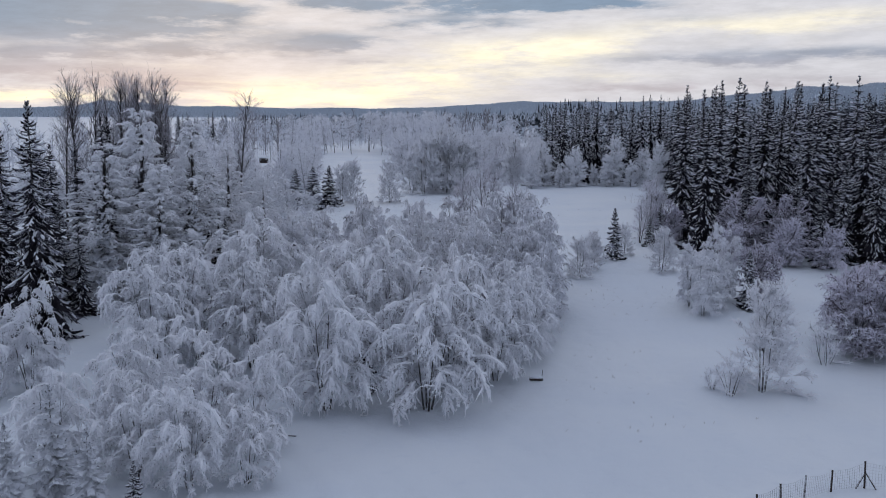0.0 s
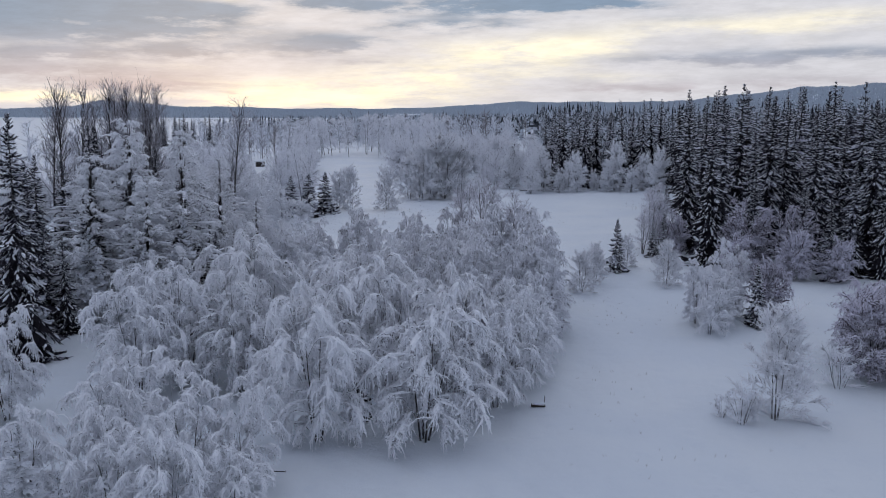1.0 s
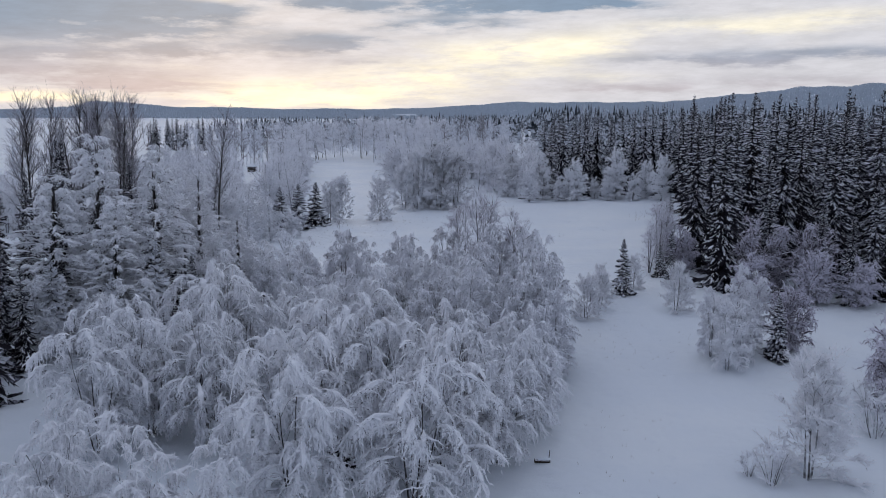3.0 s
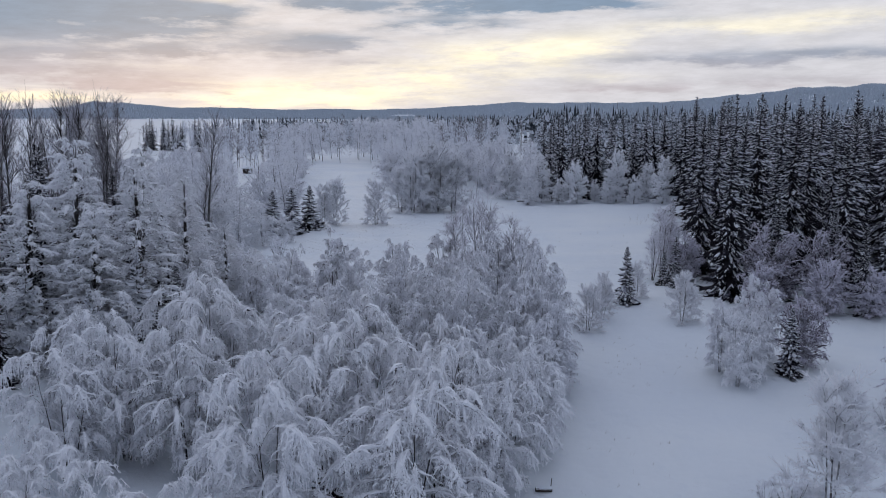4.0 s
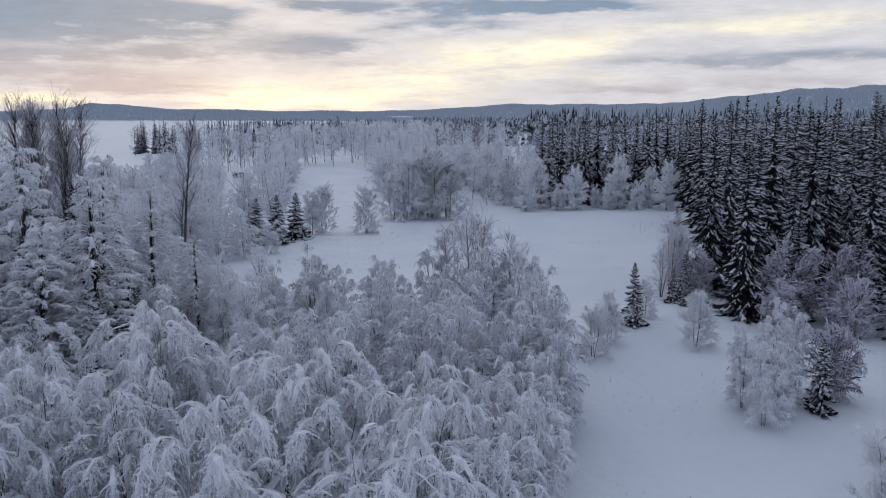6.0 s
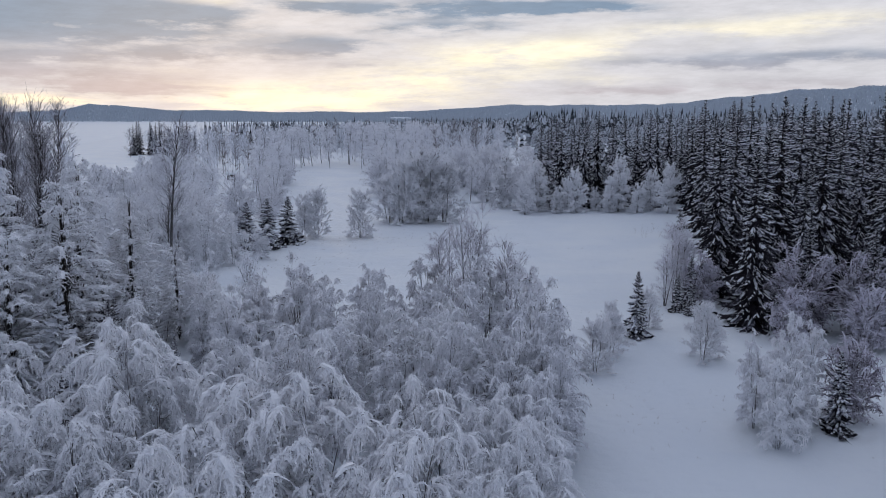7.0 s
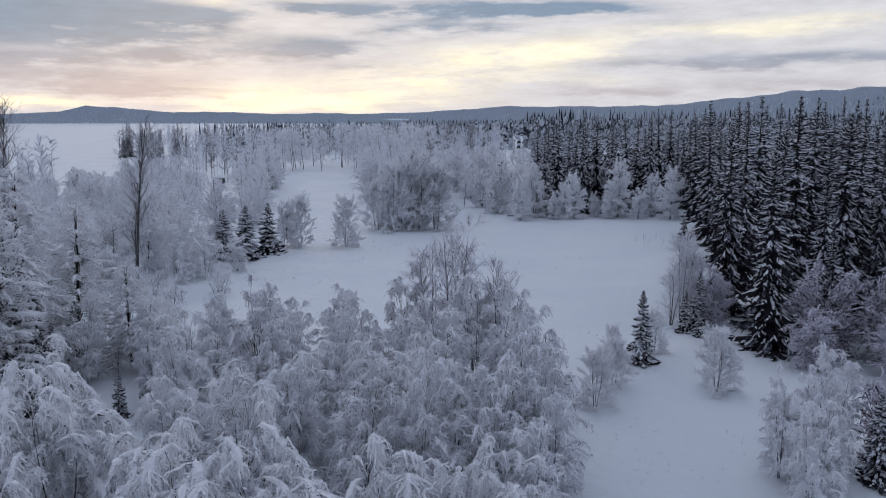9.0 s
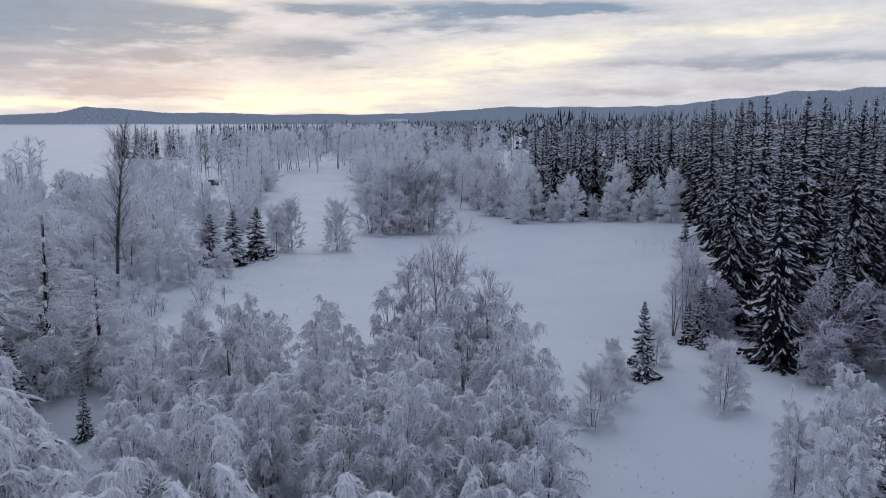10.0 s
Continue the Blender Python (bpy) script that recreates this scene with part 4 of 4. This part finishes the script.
def wood_of(name, protos, spots, heights, material, label, category):
    """Many far trees joined into one mesh."""
    r = np.random.default_rng(len(spots))
    vs, qs, ts, n = [], [], [], 0
    z = ground_height(spots[:, 0], spots[:, 1])
    for c, (v, q, t) in enumerate(protos):
        own = np.arange(c, len(spots), len(protos))
        m = len(own)
        a, h = r.uniform(0, 6.283, m), heights[own]
        w = h * r.uniform(0.85, 1.2, m)
        ca, sa = np.cos(a)[:, None], np.sin(a)[:, None]
        p = np.stack([(v[:, 0] * ca - v[:, 1] * sa) * w[:, None] + spots[own, 0][:, None], (v[:, 0] * sa + v[:, 1] * ca) * w[:, None] + spots[own, 1][:, None],
                      v[:, 2] * h[:, None] + z[own][:, None]], -1)
        off = n + (np.arange(m) * len(v))[:, None, None]
        vs.append(p.reshape(-1, 3)), qs.append((q[None] + off).reshape(-1, 4)), ts.append((t[None] + off).reshape(-1, 3))
        n += m * len(v)
    me = mesh_of(name, np.concatenate(vs), np.concatenate(qs), np.concatenate(ts), material)
    return tagged(new(name, me), label, category, kind="stuff")


def scatter(seed, n, y0, y1, side0, side1, power=1.6):
    """Spots between the distances y0 and y1, and between the bearings side0 and side1 (x over y)."""
    r = np.random.default_rng(seed)
    y = y0 + (y1 - y0) * r.uniform(0, 1, n) ** power
    x = y * r.uniform(side0, side1, n)
    return np.stack([x, y], 1)


def on_land(p):
    """Leaves out the lake and the low open shore beside it."""
    cut = 0.25 + 0.11 * np.random.default_rng(8).uniform(0, 1, len(p)) ** 1.5
    return p[(p[:, 0] > shore(p[:, 1]) + 6) & ((p[:, 0] > 3 - cut * (p[:, 1] - 36)) | (p[:, 1] < 231))]


FAR_S = [far_spruce_data(i) for i in range(4)]
MID_S = [plain_spruce_data(i) for i in range(4)]
FAR_B = [far_birch_data(i) for i in range(5)]
rr = np.random.default_rng(5)
p = on_land(scatter(1, 1500, 216, 794, -0.493, 0.085))
p = p[~((np.abs(p[:, 0] + 25) < 24) & (p[:, 1] < 365)) & ~((p[:, 1] < 265) & (p[:, 0] > -76))]
p = p[[not open_snow(x, y) for x, y in p]]
wood_of("far_birch_wood", FAR_B, p, rr.uniform(8, 14, len(p)), FAR_BIRCH, "frost-grey birch wood reaching towards the lake", "wood")
p = on_land(scatter(2, 260, 277, 855, -0.473, 0.092))
p = p[~((np.abs(p[:, 0] + 25) < 24) & (p[:, 1] < 365))]
p = p[[not open_snow(x, y) for x, y in p]]
wood_of("far_brown_wood", FAR_B, p, rr.uniform(9, 16, len(p)), FAR_BROWN, "brownish leafless trees among the birches", "wood")
p = on_land(scatter(3, 1500, 460, 2286, -0.394, 0.131, 1.3))
p = p[p[:, 0] > -p[:, 1] * (0.145 + 0.105 * rr.uniform(0, 1, len(p)))]
p2 = scatter(4, 900, 210, 794, 0.108, 0.558, 1.4)
p2 = p2[(p2[:, 1] > 211) | (p2[:, 0] > 62)]
p3 = scatter(6, 900, 764, 2895, 0.066, 0.591, 1.2)
near = p2[:, 1] < 400
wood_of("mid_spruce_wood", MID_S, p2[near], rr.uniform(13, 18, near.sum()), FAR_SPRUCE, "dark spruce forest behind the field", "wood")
p = np.concatenate([p, p2[~near], p3])
tall = rr.uniform(11, 16.5, len(p)) + 3.0 * (p[:, 0] > 0.1 * p[:, 1])
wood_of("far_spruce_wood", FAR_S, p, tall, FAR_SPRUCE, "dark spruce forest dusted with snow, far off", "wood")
# woods on the hills, in a colour that has the haze of distance painted in
a = np.radians(rr.uniform(-43, 43, 110000))
r = rr.uniform(1880, 2940, 110000)
p = np.stack([np.sin(a) * r, STRETCH * np.cos(a) * r], 1)
z = ground_height(p[:, 0], p[:, 1])
patchy = np.sin(p[:, 0] * 0.011) * np.sin(p[:, 1] * 0.009 + 1) + np.sin(p[:, 0] * 0.003 + 2) * 0.6
bearing = np.degrees(a)
front = r < 2940 - 300 * smooth01((bearing - 14) / 10)
p = p[(z > 4) & ((patchy < 1.4) | (bearing > 12)) & front]
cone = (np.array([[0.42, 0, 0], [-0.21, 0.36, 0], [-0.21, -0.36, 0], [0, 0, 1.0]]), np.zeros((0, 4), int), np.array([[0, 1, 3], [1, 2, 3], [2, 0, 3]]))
wood_of("hill_forest", [cone], p, rr.uniform(6, 10, len(p)), HAZY_HILL, "snowy forest on the far hills, distance haze painted in as blue-grey", "forest")


# a second belt of spruces close behind the wood's edge
y = rr.uniform(100, 216, 260)
x = 28.5 + (y - 97) * 0.217 + rr.uniform(20, 48, 260)
p = np.stack([x, y], 1)[x < 0.59 * y + 6]
wood_of("inner_spruce_wood", MID_S, p, rr.uniform(13, 17, len(p)), NEEDLE, "dark inner spruce wood behind the front trees", "wood")


# ---- small things ----
def rods(name, rows, radii, material, parent, label="", sides=6):
    """One part made of straight rods between pairs of points."""
    b = Build()
    p = np.array(rows, float)
    b.strands(p, np.broadcast_to(np.array(radii, float), p.shape[:2]), sides, False)
    caps = p.shape[0]
    v, q, t = b.arrays()
    step = sides * p.shape[1]
    fan = [[c * step + e * sides + o for o in (0, i, i + 1)] for c in range(caps) for e in (0, p.shape[1] - 1) for i in range(1, sides - 1)]
    return child(name, mesh_of(name, v, q, np.array(fan), material), parent, label)


def build_fence():
    fence = tagged(new("fence"), "sagging wire-net fence with weathered posts in the snow", "fence")
    spots = [(13.2, 35.7), (14.6, 36.8), (15.8, 37.4), (17.5, 38.6), (19.3, 39.2), (21.8, 38.8), (24.4, 38.2)]
    r = random.Random(4)
    tops = []
    for i, (x, y) in enumerate(spots):
        z = height(x, y)
        h = 1.32 if i == 4 else r.uniform(1.0, 1.15)
        lean = r.uniform(-0.1, 0.1), r.uniform(-0.05, 0.05)
        rods("post", [[(x, y, z - 0.3), (x + lean[0], y + lean[1], z + h)]], (0.055, 0.045), WOOD, fence)
        tops.append((x + lean[0], y + lean[1], z + h, x, y, z))
    x, y, z = tops[4][3:]
    rods("brace", [[(x - 0.55, y - 0.15, z - 0.1), (x, y, z + 0.75)]], (0.04, 0.035), WOOD, fence)
    rods("brace", [[(x + 0.5, y - 0.25, z - 0.1), (x, y, z + 0.75)]], (0.04, 0.035), WOOD, fence)
    for a, b in zip(tops, tops[1:]):
        wires = []
        A, B, C, D = np.array(a[:3]), np.array(b[:3]), np.array(a[3:]), np.array(b[3:])
        for f in np.linspace(0.08, 0.92, 8):
            p, q = C + (A - C) * f, D + (B - D) * f
            m = (p + q) / 2 - [0, 0, 0.10 * f]
            wires += [[p, m], [m, q]]
        n = max(4, int(np.linalg.norm(B - A) / 0.13))
        for g in np.linspace(0.03, 0.97, n):
            lo, hi = C + (D - C) * g, A + (B - A) * g - [0, 0, 0.10 * (1 - abs(2 * g - 1))]
            wires.append([lo + (hi - lo) * 0.06, lo + (hi - lo) * 0.92])
        rods("wire_net", wires, (0.007, 0.007), WIRE, fence, "rime-coated wire netting", 3)


def snow_lump(b, x, y, z, sx, sy, sz, seed, rows=6, cols=10):
    """A rounded uneven heap, flat below."""
    r = np.random.default_rng(seed)
    pts = []
    for i in range(rows):
        e = 0.5 * np.pi * i / (rows - 1)
        a = np.arange(cols) * 6.283 / cols
        k = 1 + r.normal(0, 0.05, cols)
        pts.append(np.stack([x + np.cos(a) * np.cos(e) * sx * k, y + np.sin(a) * np.cos(e) * sy * k, np.full(cols, z + np.sin(e) * sz)], 1))
    i, j = np.meshgrid(np.arange(rows - 1), np.arange(cols), indexing="ij")
    i, j = i.ravel(), j.ravel()
    b.add(np.concatenate(pts), np.stack([i * cols + j, i * cols + (j + 1) % cols, (i + 1) * cols + (j + 1) % cols, (i + 1) * cols + j], 1))


def build_stump():
    x, y = 6.0, 55.5
    z = height(x, y)
    log = tagged(new("log"), "short dark log under a cap of snow", "log")
    rods("trunk", [[(x - 0.42, y - 0.02, z + 0.16), (x + 0.42, y + 0.05, z + 0.10)]], (0.13, 0.12), WOOD, log, sides=9)
    rods("stub", [[(x + 0.34, y + 0.02, z + 0.1), (x + 0.40, y + 0.04, z + 0.72)]], (0.03, 0.018), WOOD, log)
    b = Build()
    snow_lump(b, x, y + 0.02, z + 0.21, 0.46, 0.16, 0.15, 3)
    child("snow_cap", b.mesh("snow_cap", SNOW, smooth=True), log)
    x, y = -8.1, 45.5
    z = height(x, y)
    low = tagged(new("log"), "dark fallen branch lying in the snow", "log")
    rods("trunk", [[(x - 0.5, y, z + 0.06), (x + 0.5, y - 0.12, z + 0.05)]], (0.06, 0.045), WOOD, low, sides=7)
    x, y = 19.0, 192.5
    z = height(x, y)
    pole = tagged(new("log"), "long felled pole lying at the far edge of the field", "log")
    rods("trunk", [[(x - 2.4, y, z + 0.35), (x + 2.2, y + 0.3, z + 0.3)]], (0.16, 0.12), WOOD, pole, sides=7)


def build_hut():
    x, y = -54.0, 273.8
    z = height(x, y)
    hut = tagged(new("feeder_hut"), "small dark wooden shelter with snow on its roof", "hut")
    b = Build()
    v = np.array([(-1.2, -0.9, 0), (1.2, -0.9, 0), (1.2, 0.9, 0), (-1.2, 0.9, 0), (-1.2, -0.9, 1.5), (1.2, -0.9, 1.5), (1.2, 0.9, 1.9), (-1.2, 0.9, 1.9)]) + [x, y, z]
    b.add(v, [(0, 1, 5, 4), (1, 2, 6, 5), (2, 3, 7, 6), (3, 0, 4, 7), (4, 5, 6, 7)])
    child("wall", b.mesh("wall", WOOD), hut)
    b = Build()
    v = [(-1.5, -1.2, 1.46), (1.5, -1.2, 1.46), (1.5, 1.2, 2.0), (-1.5, 1.2, 2.0)]
    v = np.array(v + [(a, c, d + 0.32) for a, c, d in v]) + [x, y, z]
    b.add(v, [(0, 1, 5, 4), (1, 2, 6, 5), (2, 3, 7, 6), (3, 0, 4, 7), (4, 5, 6, 7), (3, 2, 1, 0)])
    child("roof", b.mesh("roof", SNOW), hut, "thick snow on the roof")
    mast = tagged(new("pole"), "thin dark upright pole beside the shelter", "pole")
    rods("shaft", [[(x + 1.9, y + 1, z - 0.2), (x + 1.8, y + 1, z + 5.2)]], (0.09, 0.06), WOOD, mast)


def build_grass():
    """Dry stalks that stick out of the snow, in loose patches."""
    r = np.random.default_rng(9)
    spots = []
    for x, y, n, size in ((10.6, 53.8, 12, 1.6), (12.5, 61.6, 10, 1.8), (13.6, 48.8, 8, 2.0), (9.6, 46.4, 6, 2.0), (14.6, 78.7, 14, 1.3), (13.6, 73.5, 10, 1.4), (16.4, 74.7, 10, 1.2), (19.6, 77.7, 8, 0.9),
                          (39.0, 152.0, 90, 2.6), (-9.0, 149.0, 70, 5.0), (-15.5, 130.7, 110, 5.0), (-13.0, 109.4, 80, 5.0), (-6.0, 153.5, 60, 4.0), (14.0, 97.2, 20, 4.0), (29.6, 68.3, 20, 2.0), (24.0, 139.8, 30, 9.0)):
        spots.append(np.stack([x + r.normal(0, size, n), y + r.normal(0, size, n)], 1))
    p = np.concatenate(spots)
    k = len(p) * 3
    p = np.repeat(p, 3, 0) + r.normal(0, 0.06, (k, 2))
    s = np.stack([p[:, 0], p[:, 1], ground_height(p[:, 0], p[:, 1]) - 0.03], 1)
    tall = np.where((p[:, 1] > 140) & (p[:, 0] > 30), 1.2, 0.2) * r.uniform(0.5, 1.4, k)
    b = Build()
    b.strands(grow(r, s, np.array([[0, 0, 1.0]]) + r.normal(0, 0.3, (k, 3)), tall, 3, 0.12, 0.1), np.array([0.006, 0.005, 0.001]), 3)
    tagged(new("grass", b.mesh("grass", GRASS)), "dry frosted grass stalks poking through the snow", "grass", kind="stuff")


build_fence()
build_stump()
build_hut()
build_grass()
